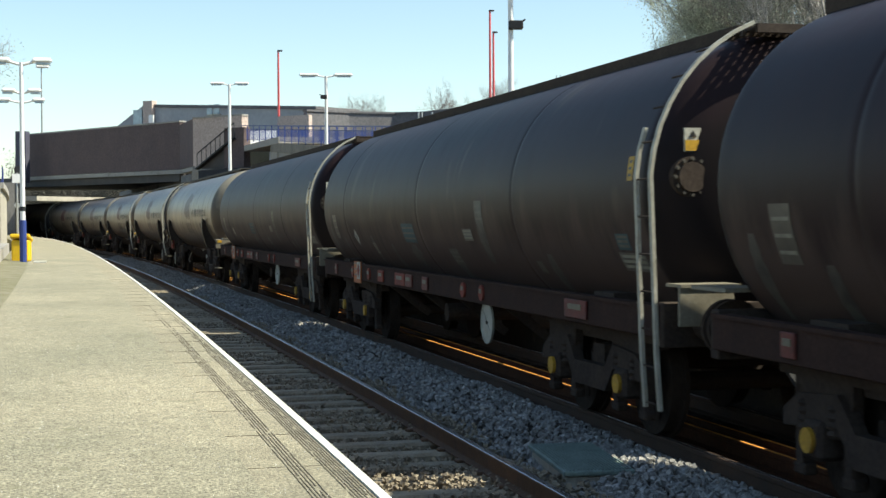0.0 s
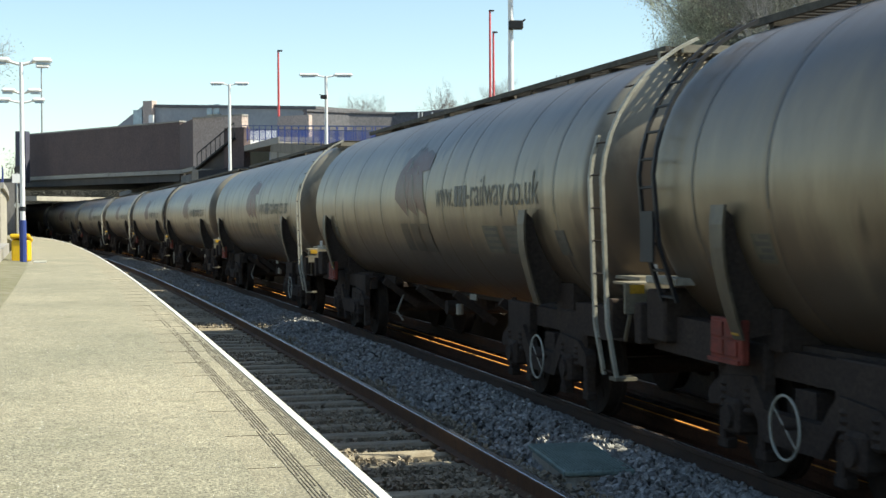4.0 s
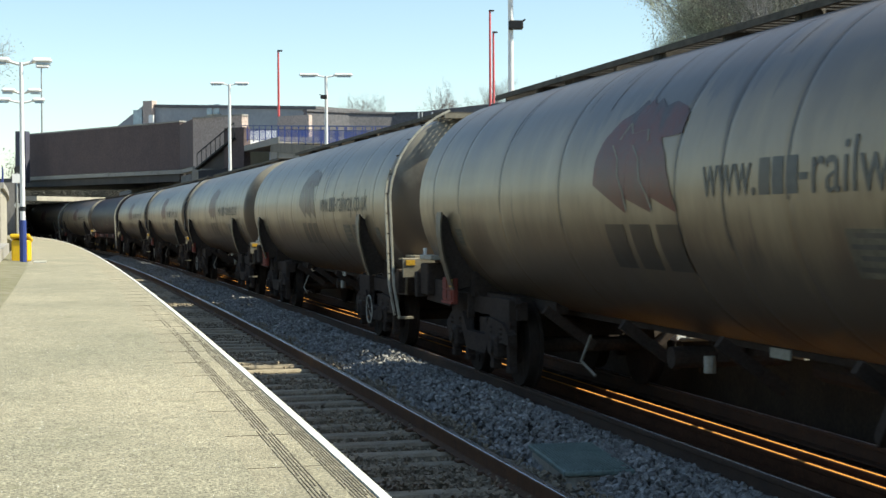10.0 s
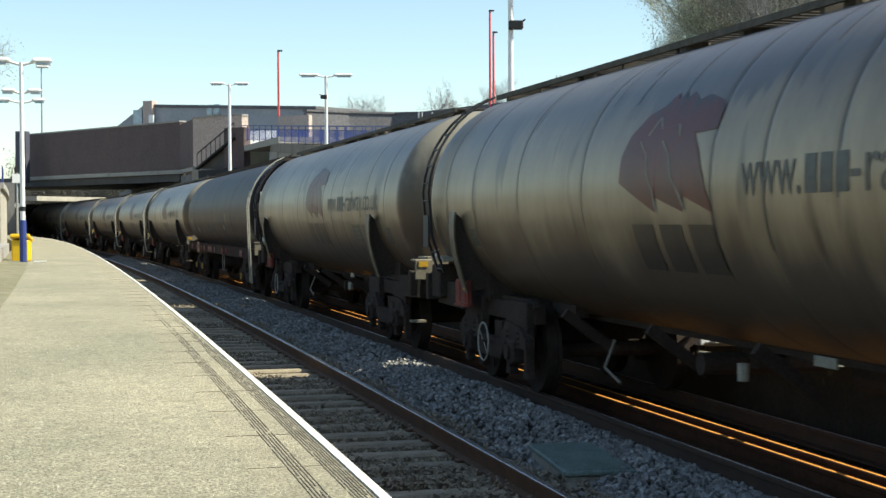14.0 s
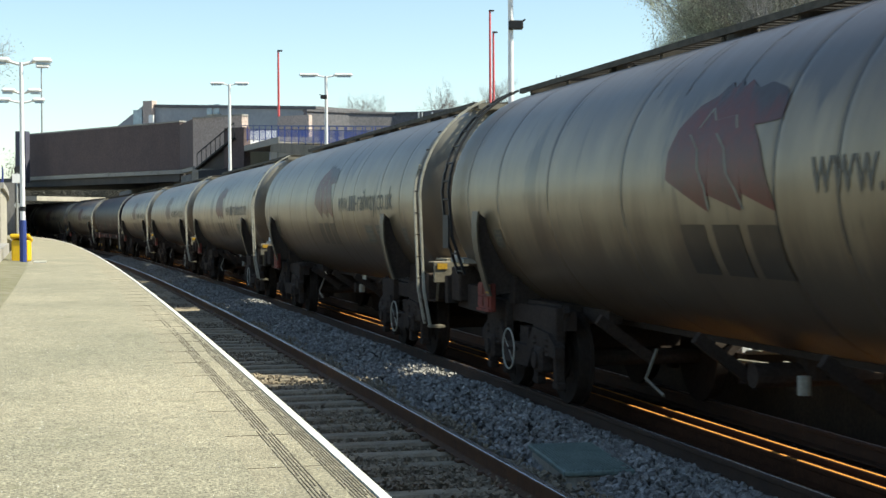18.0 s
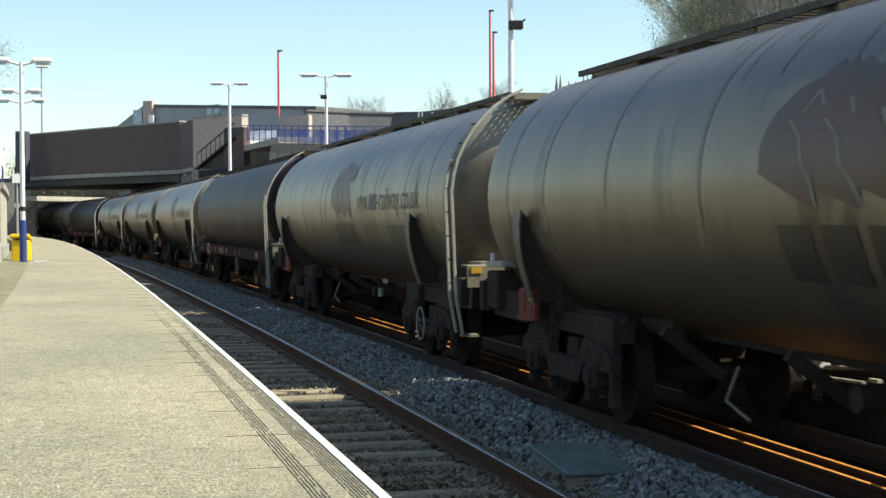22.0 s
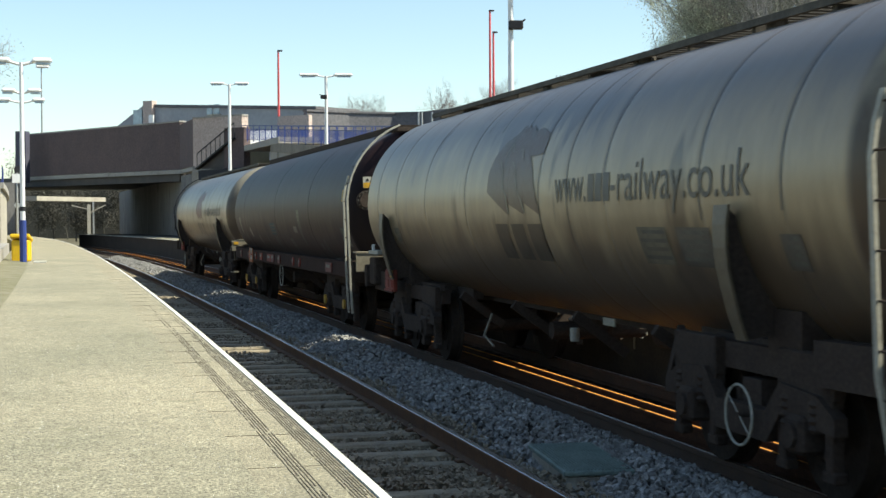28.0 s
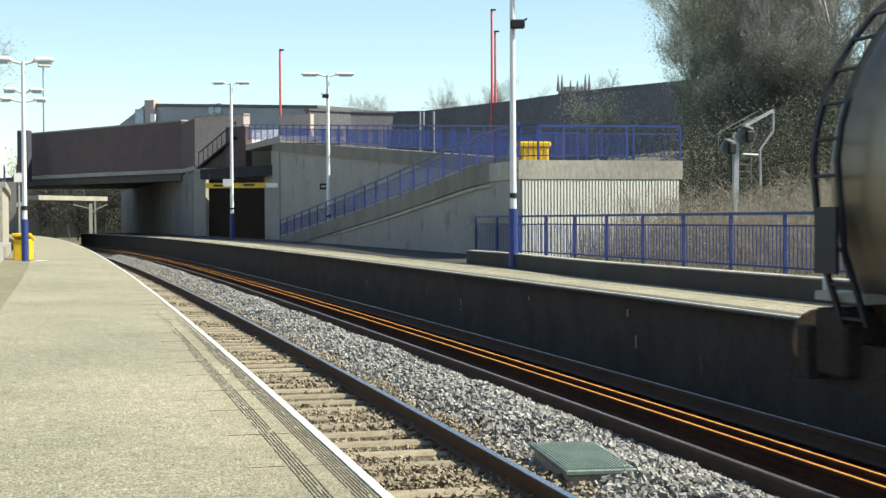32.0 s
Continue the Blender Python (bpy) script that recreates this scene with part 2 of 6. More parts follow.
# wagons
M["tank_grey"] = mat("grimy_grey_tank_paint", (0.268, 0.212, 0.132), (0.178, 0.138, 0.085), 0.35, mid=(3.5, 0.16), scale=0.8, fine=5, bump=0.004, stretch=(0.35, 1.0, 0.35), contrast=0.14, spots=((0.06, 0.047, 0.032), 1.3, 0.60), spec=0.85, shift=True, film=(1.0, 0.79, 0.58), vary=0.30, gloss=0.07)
# Lower flank's dirt also carries the shaded track it mirrors, painted dark.
grime_shade(M["tank_grey"], (0.030, 0.028, 0.030), (0.080, 0.057, 0.041), 0.84, (0.040, 0.033, 0.031), 0.84)
M["tank_black"] = mat("grimy_black_tank_paint", (0.029, 0.0185, 0.0200), (0.020, 0.0140, 0.0155), 0.42, scale=0.9, fine=5, bump=0.01, stretch=(0.35, 0.9, 0.35), contrast=0.2, shift=True, spec=0.08, film=(1.0, 0.74, 0.76), spots=((0.060, 0.047, 0.038), 1.0, 0.64), gloss=0.06)
# Dusty lower flank painted lighter, standing in for missing fill light.
grime_shade(M["tank_black"], (0.018, 0.016, 0.017), (0.100, 0.070, 0.058), 0.7, (0.017, 0.015, 0.0155), end=7.5)
M["frame_black"] = mat("dusty_black_underframe", (0.052, 0.041, 0.035), (0.068, 0.053, 0.043), 0.9, scale=4, fine=30, bump=0.3, spec=0.05)
M["wheel_steel"] = mat("brown_wheel_steel", (0.050, 0.039, 0.031), (0.036, 0.029, 0.024), 0.9, scale=6, fine=30, spec=0.06)
M["plate_pale"] = mat("pale_grimy_plate", (0.42, 0.40, 0.33), (0.30, 0.28, 0.22), 0.6, scale=5, fine=30, contrast=0.15)
M["logo_red"] = mat("faded_maroon_paint", (0.115, 0.021, 0.015), (0.075, 0.022, 0.019), 0.40, scale=2.2, fine=16, bump=0, spec=0.3, contrast=0.35, film=(1.0, 0.75, 0.65))
grime_shade(M["logo_red"], (0.034, 0.030, 0.031), (0.070, 0.046, 0.034), 0.55)
M["logo_dark"] = mat("faded_dark_lettering", (0.055, 0.055, 0.05), (0.10, 0.095, 0.08), 0.5, scale=3, fine=12, bump=0)
sooted(M["logo_red"], (0.110, 0.090, 0.064), 0.75)
sooted(M["logo_dark"], (0.110, 0.090, 0.064), 0.6)
M["logo_faint"] = mat("worn_dark_lettering", (0.044, 0.035, 0.026), (0.068, 0.052, 0.036), 0.36, scale=2, fine=10, bump=0)
M["label_pale"] = mat("grimy_white_label", (0.46, 0.45, 0.38), (0.34, 0.33, 0.27), 0.6, scale=8, fine=30, contrast=0.15)
M["seam"] = mat("oil_streak", (0.07, 0.06, 0.05), (0.11, 0.095, 0.075), 0.45, scale=5, fine=16, bump=0)
M["orange"] = mat("rust_orange_paint", (0.45, 0.13, 0.03), (0.35, 0.10, 0.03), 0.6, scale=5, fine=30)
M["axle_yellow"] = mat("yellow_axlebox_paint", (0.55, 0.32, 0.02), (0.40, 0.22, 0.03), 0.6, scale=5, fine=30)
M["teal"] = mat("faded_teal_paint", (0.035, 0.085, 0.095), (0.03, 0.06, 0.07), 0.6, scale=5, fine=30, bump=0)

# Sunlight on the spare rails' tops, painted in as brighter orange rust.
M["spare"] = mat("sunlit_orange_rust", (0.74, 0.32, 0.065), (0.62, 0.25, 0.05), 0.9, scale=3, fine=40, bump=0.3, spec=0.05)
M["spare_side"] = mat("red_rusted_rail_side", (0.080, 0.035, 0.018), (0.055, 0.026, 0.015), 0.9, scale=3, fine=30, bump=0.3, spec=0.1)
M["cover_green"] = mat("green_grey_plastic", (0.19, 0.245, 0.215), (0.13, 0.175, 0.155), 0.7, scale=5, fine=30)
M["solebar"] = mat("rusty_solebar", (0.058, 0.034, 0.027), (0.042, 0.027, 0.023), 0.85, scale=4, fine=30, spec=0.06)
M["red_dull"] = mat("dull_red_plate", (0.16, 0.03, 0.022), (0.08, 0.02, 0.016), 0.6, scale=5, fine=30)
M["plate_grey"] = mat("grimy_grey_steel", (0.23, 0.205, 0.155), (0.16, 0.14, 0.10), 0.55, scale=5, fine=30, contrast=0.15)
M["red_rust"] = mat("rust_red_frame", (0.25, 0.045, 0.026), (0.15, 0.036, 0.024), 0.75, scale=5, fine=30)
M["cutting"] = mat("dim_cutting_scrub", (0.075, 0.072, 0.06), (0.055, 0.052, 0.042), 0.9, scale=0.4, fine=3, bump=0)
M["leaf_pale"] = mat("pale_spring_leaf", (0.46, 0.45, 0.24), (0.34, 0.34, 0.18), 0.7, scale=3, fine=20, vary=0.4, bump=0, thin=0.5)
M["tarmac"] = mat("dark_tarmac", (0.035, 0.033, 0.032), (0.05, 0.046, 0.042), 0.9, scale=0.8, fine=45, bump=0.4)
M["twig"] = mat("distant_twigs", (0.20, 0.175, 0.17), (0.16, 0.14, 0.14), 0.9, scale=3, fine=10, bump=0)
M["blue_grey"] = mat("blue_grey_paint", (0.06, 0.06, 0.085), (0.08, 0.08, 0.11), 0.6, scale=2, fine=20, bump=0.05)
M["label_dim"] = mat("grimy_tank_label", (0.27, 0.26, 0.20), (0.19, 0.18, 0.14), 0.6, scale=8, fine=30, contrast=0.2, bump=0)
M["label_faint"] = mat("sooted_over_label", (0.17, 0.15, 0.105), (0.10, 0.088, 0.062), 0.5, scale=5, fine=25, contrast=0.25, bump=0)
M["wiped"] = mat("wiped_black_paint", (0.090, 0.082, 0.068), (0.036, 0.031, 0.028), 0.5, scale=5, fine=18, contrast=0.3, bump=0)
M["label_grimy"] = mat("sooty_tank_label", (0.13, 0.125, 0.10), (0.08, 0.075, 0.06), 0.6, scale=8, fine=30, contrast=0.2, bump=0)
M["saddle"] = mat("grimy_saddle_paint", (0.15, 0.122, 0.08), (0.09, 0.072, 0.048), 0.5, scale=3, fine=20, contrast=0.2)
# Low wall concrete painted dark for its shade; the coping keeps the plain tone.
M["low_wall"] = mat("shade_dark_concrete", (0.065, 0.055, 0.045), (0.045, 0.038, 0.032), 0.9, scale=1.2, fine=25)
M["concrete_dark"] = mat("stained_edge_concrete", (0.24, 0.215, 0.18), (0.165, 0.15, 0.125), 0.9, scale=0.8, fine=12, bump=0.3, stretch=(1, 1, 0.4))
# Darker copy of the coping, with the far edge's shade in its colour.
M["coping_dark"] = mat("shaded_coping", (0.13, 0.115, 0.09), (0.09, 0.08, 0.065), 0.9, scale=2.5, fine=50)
M["shrub"] = mat("evergreen_leaf", (0.075, 0.082, 0.055), (0.05, 0.055, 0.038), 0.8, scale=3, fine=20, vary=0.25, bump=0)
M["dim_steel"] = mat("weathered_steel", (0.20, 0.20, 0.195), (0.14, 0.14, 0.135), 0.6, metal=0.3, scale=5, fine=30)
M["walk_grey"] = mat("grimy_walkway_steel", (0.06, 0.055, 0.048), (0.10, 0.09, 0.075), 0.8, scale=5, fine=20, spec=0.2)

# ---------- mesh helpers ----------
def mesh_of(name, verts, faces, material, smooth=False):
    me = bpy.data.meshes.new(name)
    me.from_pydata([tuple(v) for v in verts], [], faces)
    me.materials.append(material)
    if smooth:
        me.polygons.foreach_set("use_smooth", [True] * len(me.polygons))
    return me


def part(name, bm, material, parent=None, label="", smooth=False):
    """Links a bmesh as one mesh object under a thing or a part."""
    bmesh.ops.recalc_face_normals(bm, faces=bm.faces)
    me = bpy.data.meshes.new(name)
    bm.to_mesh(me)
    bm.free()
    me.materials.append(material)
    if smooth:
        me.polygons.foreach_set("use_smooth", [True] * len(me.polygons))
    ob = new(name, me)
    if parent is not None:
        ob.parent = parent
    if label:
        tagged(ob, label)
    return ob


def thing(name, label, category, group="", m=None, kind=""):
    ob = tagged(new(name), label, category, group, kind)
    if m is not None:
        ob.matrix_world = m
    return ob


def box(bm, c, size, m=None, bevel=0.0):
    r = bmesh.ops.create_cube(bm, size=1.0, matrix=(m or Matrix()) @ Matrix.Translation(c) @ Matrix.Diagonal((*size, 1)))
    if bevel:
        es = list({e for v in r["verts"] for e in v.link_edges})
        bmesh.ops.bevel(bm, geom=es, offset=bevel, segments=1, affect="EDGES")
    return bm


def bar(bm, a, b, r, seg=8, r2=None):
    a, b = Vector(a), Vector(b)
    d = b - a
    if d.length < 1e-5:
        return bm
    m = Matrix.Translation((a + b) / 2) @ d.to_track_quat("Z", "Y").to_matrix().to_4x4()
    bmesh.ops.create_cone(bm, cap_ends=True, segments=seg, radius1=r, radius2=r if r2 is None else r2, depth=d.length, matrix=m)
    return bm


def beam(bm, a, b, w, h):
    """A square bar from a to b, w across and h deep."""
    a, b = Vector(a), Vector(b)
    d = b - a
    m = Matrix.Translation((a + b) / 2) @ d.to_track_quat("Y", "Z").to_matrix().to_4x4()
    bmesh.ops.create_cube(bm, size=1.0, matrix=m @ Matrix.Diagonal((w, d.length, h, 1)))
    return bm


def tube(bm, pts, r, seg=6):
    for a, b in zip(pts[:-1], pts[1:]):
        bar(bm, a, b, r, seg)
    return bm


def lathe(bm, prof, seg=32, axis="Y"):
    """prof: (along, radius)."""
    rings = []
    for y, r in prof:
        ring = []
        for i in range(seg):
            a = 2 * math.pi * i / seg
            p = (r * math.cos(a), y, r * math.sin(a)) if axis == "Y" else ((y, r * math.cos(a), r * math.sin(a)) if axis == "X" else (r * math.cos(a), r * math.sin(a), y))
            ring.append(bm.verts.new(p))
        rings.append(ring)
    for a, b in zip(rings[:-1], rings[1:]):
        for i in range(seg):
            bm.faces.new((a[i], a[(i + 1) % seg], b[(i + 1) % seg], b[i]))
    bm.faces.new(rings[0])
    bm.faces.new(rings[-1])
    return bm


def stations(s0, s1, step):
    n = max(1, int(round((s1 - s0) / step)))
    return [s0 + (s1 - s0) * i / n for i in range(n + 1)]


def sweep_mesh(name, prof, s0, s1, step, material, smooth=False):
    """A closed profile of (u, z), or a function of s that gives one, drawn along the line of the railway."""
    rows = []
    for s in stations(s0, s1, step):
        p = prof(s) if callable(prof) else prof
        rows.append([spot(s, u, z) for u, z in p])
    n = len(rows[0])
    verts = [v for r in rows for v in r]
    faces = []
    for i in range(len(rows) - 1):
        for j in range(n):
            a, b = i * n + j, i * n + (j + 1) % n
            faces.append((a, b, b + n, a + n))
    faces.append(tuple(range(n)))
    faces.append(tuple(range((len(rows) - 1) * n, len(rows) * n))[::-1])
    me = mesh_of(name, verts, faces, material, smooth)
    bm = bmesh.new()
    bm.from_mesh(me)
    bmesh.ops.recalc_face_normals(bm, faces=bm.faces)
    bm.to_mesh(me)
    bm.free()
    return me


def sweep(name, prof, s0, s1, step, material, label="", kind="structure", parent=None, category=""):
    ob = new(name, sweep_mesh(name, prof, s0, s1, step, material))
    if parent is not None:
        ob.parent = parent
        return tagged(ob, label)
    return tagged(ob, label, category, "", kind)


def rect(u0, u1, z0, z1):
    return [(u0, z0), (u1, z0), (u1, z1), (u0, z1)]


# ---------- ground and track bed ----------
def build_ground():
    me = mesh_of("ground", [(-2500, -2500, -0.62), (2500, -2500, -0.62), (2500, 2500, -0.62), (-2500, 2500, -0.62)], [(0, 1, 2, 3)], M["earth"])
    tagged(new("ground", me), "bare earth and moss round the railway", "ground", "", "structure")
    sweep("track_bed", [(-1.42, -0.6), (2.42, -0.6), (2.42, -0.25), (2.2, -0.2), (1.6, -0.14), (1.1, -0.25), (-1.42, -0.25)],
          -440, 440, 4, M["bed"], "dark dirty track bed between the platforms", category="track bed")
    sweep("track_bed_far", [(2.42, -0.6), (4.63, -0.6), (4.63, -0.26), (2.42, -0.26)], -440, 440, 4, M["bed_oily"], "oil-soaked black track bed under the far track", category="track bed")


RAIL = [(-0.07, -0.165), (0.07, -0.165), (0.07, -0.152), (0.012, -0.135), (0.012, -0.048), (0.034, -0.036), (0.034, -0.006), (0.028, 0.0),
        (-0.028, 0.0), (-0.034, -0.006), (-0.034, -0.036), (-0.012, -0.048), (-0.012, -0.135), (-0.07, -0.152)]


def build_rails():
    for name, mid, lab in (("railway_rail", 0.0, "worn steel running rail with rusty sides"), ("railway_rail", TRACK, "brown rusty running rail under the tank train")):
        for side in (-0.7525, 0.7525):
            ob = sweep(name, [(mid + side + u, z) for u, z in RAIL], -430, 430, 2, M["rail_rust"] if mid == 0 else M["rail_dull"], lab, "", category="rail")
            tagged(ob, group="running rails")
            w = 0.031 if mid == 0 else 0.011
            sweep("rail_head", [(mid + side + u, z) for u, z in ((-w, -0.001), (w, -0.001), (w - 0.004, 0.0025), (0.004 - w, 0.0025))], -430, 430, 2,
                  M["rail_shine"], "bright polished running surface", parent=ob)
    # two spare rails lie in the middle of the far track
    for u in (-0.095, 0.155):
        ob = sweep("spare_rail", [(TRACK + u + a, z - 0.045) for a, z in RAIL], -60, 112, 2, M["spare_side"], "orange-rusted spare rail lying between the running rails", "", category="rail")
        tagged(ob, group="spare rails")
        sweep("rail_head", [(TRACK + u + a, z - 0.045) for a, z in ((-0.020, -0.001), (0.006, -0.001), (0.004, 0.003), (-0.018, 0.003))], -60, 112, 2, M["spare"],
              "rusted top painted in a sunlit orange tone", parent=ob)


def back_u(s):
    """Where the low wall behind the far platform stands."""
    return 6.12 + 0.5 * min(1.0, max(0.0, (s - 24.5) / 6.0))


def build_platforms():
    sweep("platform_near", [(EDGE - 0.42, -0.6), (EDGE - 2.35, -0.6), (EDGE - 2.35, PLAT - 0.03), (EDGE - 1.9, PLAT), (EDGE - 0.42, PLAT)], -60, 150, 2, M["asphalt"],
          "sunlit buff asphalt station platform", category="platform")
    sweep("platform_edge_near", [(EDGE - 0.42, PLAT - 0.13), (EDGE, PLAT - 0.13), (EDGE, PLAT - 0.004), (EDGE - 0.42, PLAT - 0.004)], -60, 150, 2, M["coping"],
          "concrete coping slabs along the platform edge", category="platform edge")
    line = sweep("white_line", rect(EDGE - 0.036, EDGE + 0.003, PLAT - 0.06, PLAT + 0.003), -60, 150, 2, M["white"], "worn white painted line on the platform edge", category="white line")
    sweep("platform_wall_near", rect(EDGE - 0.4, EDGE - 0.22, -0.6, PLAT - 0.13), -60, 150, 2, M["brickwall"], "sooty brick platform wall", category="wall")
    # grooves of the non-slip edge: two bands of narrow channels
    worn = random.Random(17)
    for i, u in enumerate([-0.051, -0.064, -0.077, -0.090, -0.104, -0.118, -0.200, -0.215, -0.230, -0.245, -0.260]):
        # cut in short nicks, worn away in places and farther off
        verts, faces, s, end = [], [], 4.2, 11.5 + (i * 7 % 5) * 1.6
        while s < end:
            ln = worn.uniform(0.03, 0.09)
            if worn.random() < 0.95 - 0.35 * max(0, (s - 7) / 9):
                k = len(verts)
                w = worn.uniform(0.0016, 0.0030)
                o = worn.uniform(-0.0008, 0.0008)
                for q in (s, s + ln):
                    verts += [spot(q, EDGE + u + o - w, PLAT - 0.02), spot(q, EDGE + u + o + w, PLAT - 0.02), spot(q, EDGE + u + o + w, PLAT - 0.001), spot(q, EDGE + u + o - w, PLAT - 0.001)]
                faces += [tuple(k + j for j in f) for f in ((0, 1, 5, 4), (1, 2, 6, 5), (2, 3, 7, 6), (3, 0, 4, 7), (3, 2, 1, 0), (4, 5, 6, 7))]
            s += ln + worn.uniform(0.004, 0.016)
        ob = tagged(new("edge_groove", mesh_of("edge_groove", verts, faces, M["groove"])), kind="stuff")
        ob.parent = line
    # joints between the coping slabs
    for i in range(34):
        bm = bmesh.new()
        box(bm, (0, 0, 0), (0.36, 0.003, 0.018), stand(4.1 + i * 0.915, EDGE - 0.25, PLAT - 0.0115))
        part("slab_joint", bm, M["groove"], line)
    sweep("gravel_strip", [(EDGE - 1.88, PLAT + 0.004), (EDGE - 1.88, 0.4), (EDGE - 2.5, 0.4), (EDGE - 2.5, PLAT + 0.05)], -60, 130, 2, M["gravel"],
          "mossy gravel strip at the back of the platform", category="gravel")
    # far side
    sweep("platform_far", [(EDGE_FAR + 0.3, -0.6), (6.12, -0.6), (6.12, PLAT_FAR), (EDGE_FAR + 0.3, PLAT_FAR)], -60, 128, 2, M["asphalt"],
          "buff paved strip of the far station platform", category="platform")
    sweep("platform_far_back", [(6.12, -0.6), (9.2, -0.6), (9.2, PLAT_FAR + 0.002), (6.12, PLAT_FAR - 0.004)], -60, 128, 2, M["tarmac"], "dark tarmac at the back of the far platform", category="platform")
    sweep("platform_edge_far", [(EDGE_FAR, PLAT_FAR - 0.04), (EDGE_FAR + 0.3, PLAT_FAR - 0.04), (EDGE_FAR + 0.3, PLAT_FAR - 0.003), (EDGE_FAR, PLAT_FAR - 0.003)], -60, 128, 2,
          M["coping_dark"], "concrete coping along the far platform in a shaded tone", category="platform edge")
    far_line = sweep("white_line", rect(EDGE_FAR - 0.003, EDGE_FAR + 0.035, PLAT_FAR - 0.015, PLAT_FAR + 0.003), -60, 128, 2, M["white"], "white painted line on the far platform edge", category="white line")
    for u in (0.95, 1.15, 1.22):
        sweep("edge_groove", rect(EDGE_FAR + u - 0.012, EDGE_FAR + u + 0.012, PLAT_FAR - 0.02, PLAT_FAR + 0.002), 8, 60, 2, M["groove"], "", parent=far_line)
    sweep("platform_wall_far", rect(EDGE_FAR + 0.12, EDGE_FAR + 0.28, -0.6, PLAT_FAR - 0.042), -60, 128, 2, M["mortar"], "sooty stained platform wall with its shade in the dark tone", category="wall")
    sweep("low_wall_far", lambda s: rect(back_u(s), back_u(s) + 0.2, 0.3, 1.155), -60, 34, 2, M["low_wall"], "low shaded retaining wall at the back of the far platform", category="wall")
    sweep("low_wall_coping", lambda s: rect(back_u(s) - 0.01, back_u(s) + 0.23, 1.157, 1.177), -60, 34, 2, M["concrete"], "thin concrete coping on the low wall", category="coping")
    sweep("back_kerb", rect(8.55, 8.8, 0.5, PLAT_FAR + 0.09), -40, 40, 2, M["concrete"], "low concrete kerb under the platform fence", category="kerb")


# ---------- ramp to the bridge ----------
def ramp_low(s):
    return float(np.interp(s, (37.5, 41.6, 52.0, 75.0), (3.42, 3.29, 2.5, 0.92)))


def ramp_high(s):
    return 3.38 + 0.0635 * (s - 39.3)


U_A, U_B, U_C, U_D = 9.0, 10.7, 10.95, 12.85


def railing(name, pts, height, gap, label, post=0.05, bar_gap=0.15):
    """A blue railing whose foot follows pts: posts, a top and a bottom rail, and thin uprights in panels."""
    ob = thing(name, label, "railing")
    lens = [0.0]
    for a, b in zip(pts[:-1], pts[1:]):
        lens.append(lens[-1] + (b - a).length)

    def along(d):
        d = min(max(d, 0), lens[-1])
        for i in range(len(pts) - 1):
            if d <= lens[i + 1] + 1e-6:
                return pts[i].lerp(pts[i + 1], (d - lens[i]) / max(1e-6, lens[i + 1] - lens[i]))
        return pts[-1]

    n = max(1, round(lens[-1] / gap))
    up = Vector((0, 0, 1))
    for i in range(n + 1):
        p = along(lens[-1] * i / n)
        part("post", beam(bmesh.new(), p - up * 0.02, p + up * (height - 0.02), post, post), M["blue"], ob)
        if i < n:
            q = along(lens[-1] * (i + 1) / n)
            bm = bmesh.new()
            beam(bm, p + up * height, q + up * height, 0.06, 0.05)
            beam(bm, p + up * (height - 0.2), q + up * (height - 0.2), 0.035, 0.03)
            beam(bm, p + up * 0.12, q + up * 0.12, 0.035, 0.03)
            part("rail", bm, M["blue"], ob)
            m = max(2, round((q - p).length / bar_gap))
            bm = bmesh.new()
            for j in range(1, m):
                w = p.lerp(q, j / m)
                beam(bm, w + up * 0.12, w + up * (height - 0.2), 0.013, 0.013)
            tagged(part("infill", bm, M["blue"], ob), kind="stuff")
    return ob


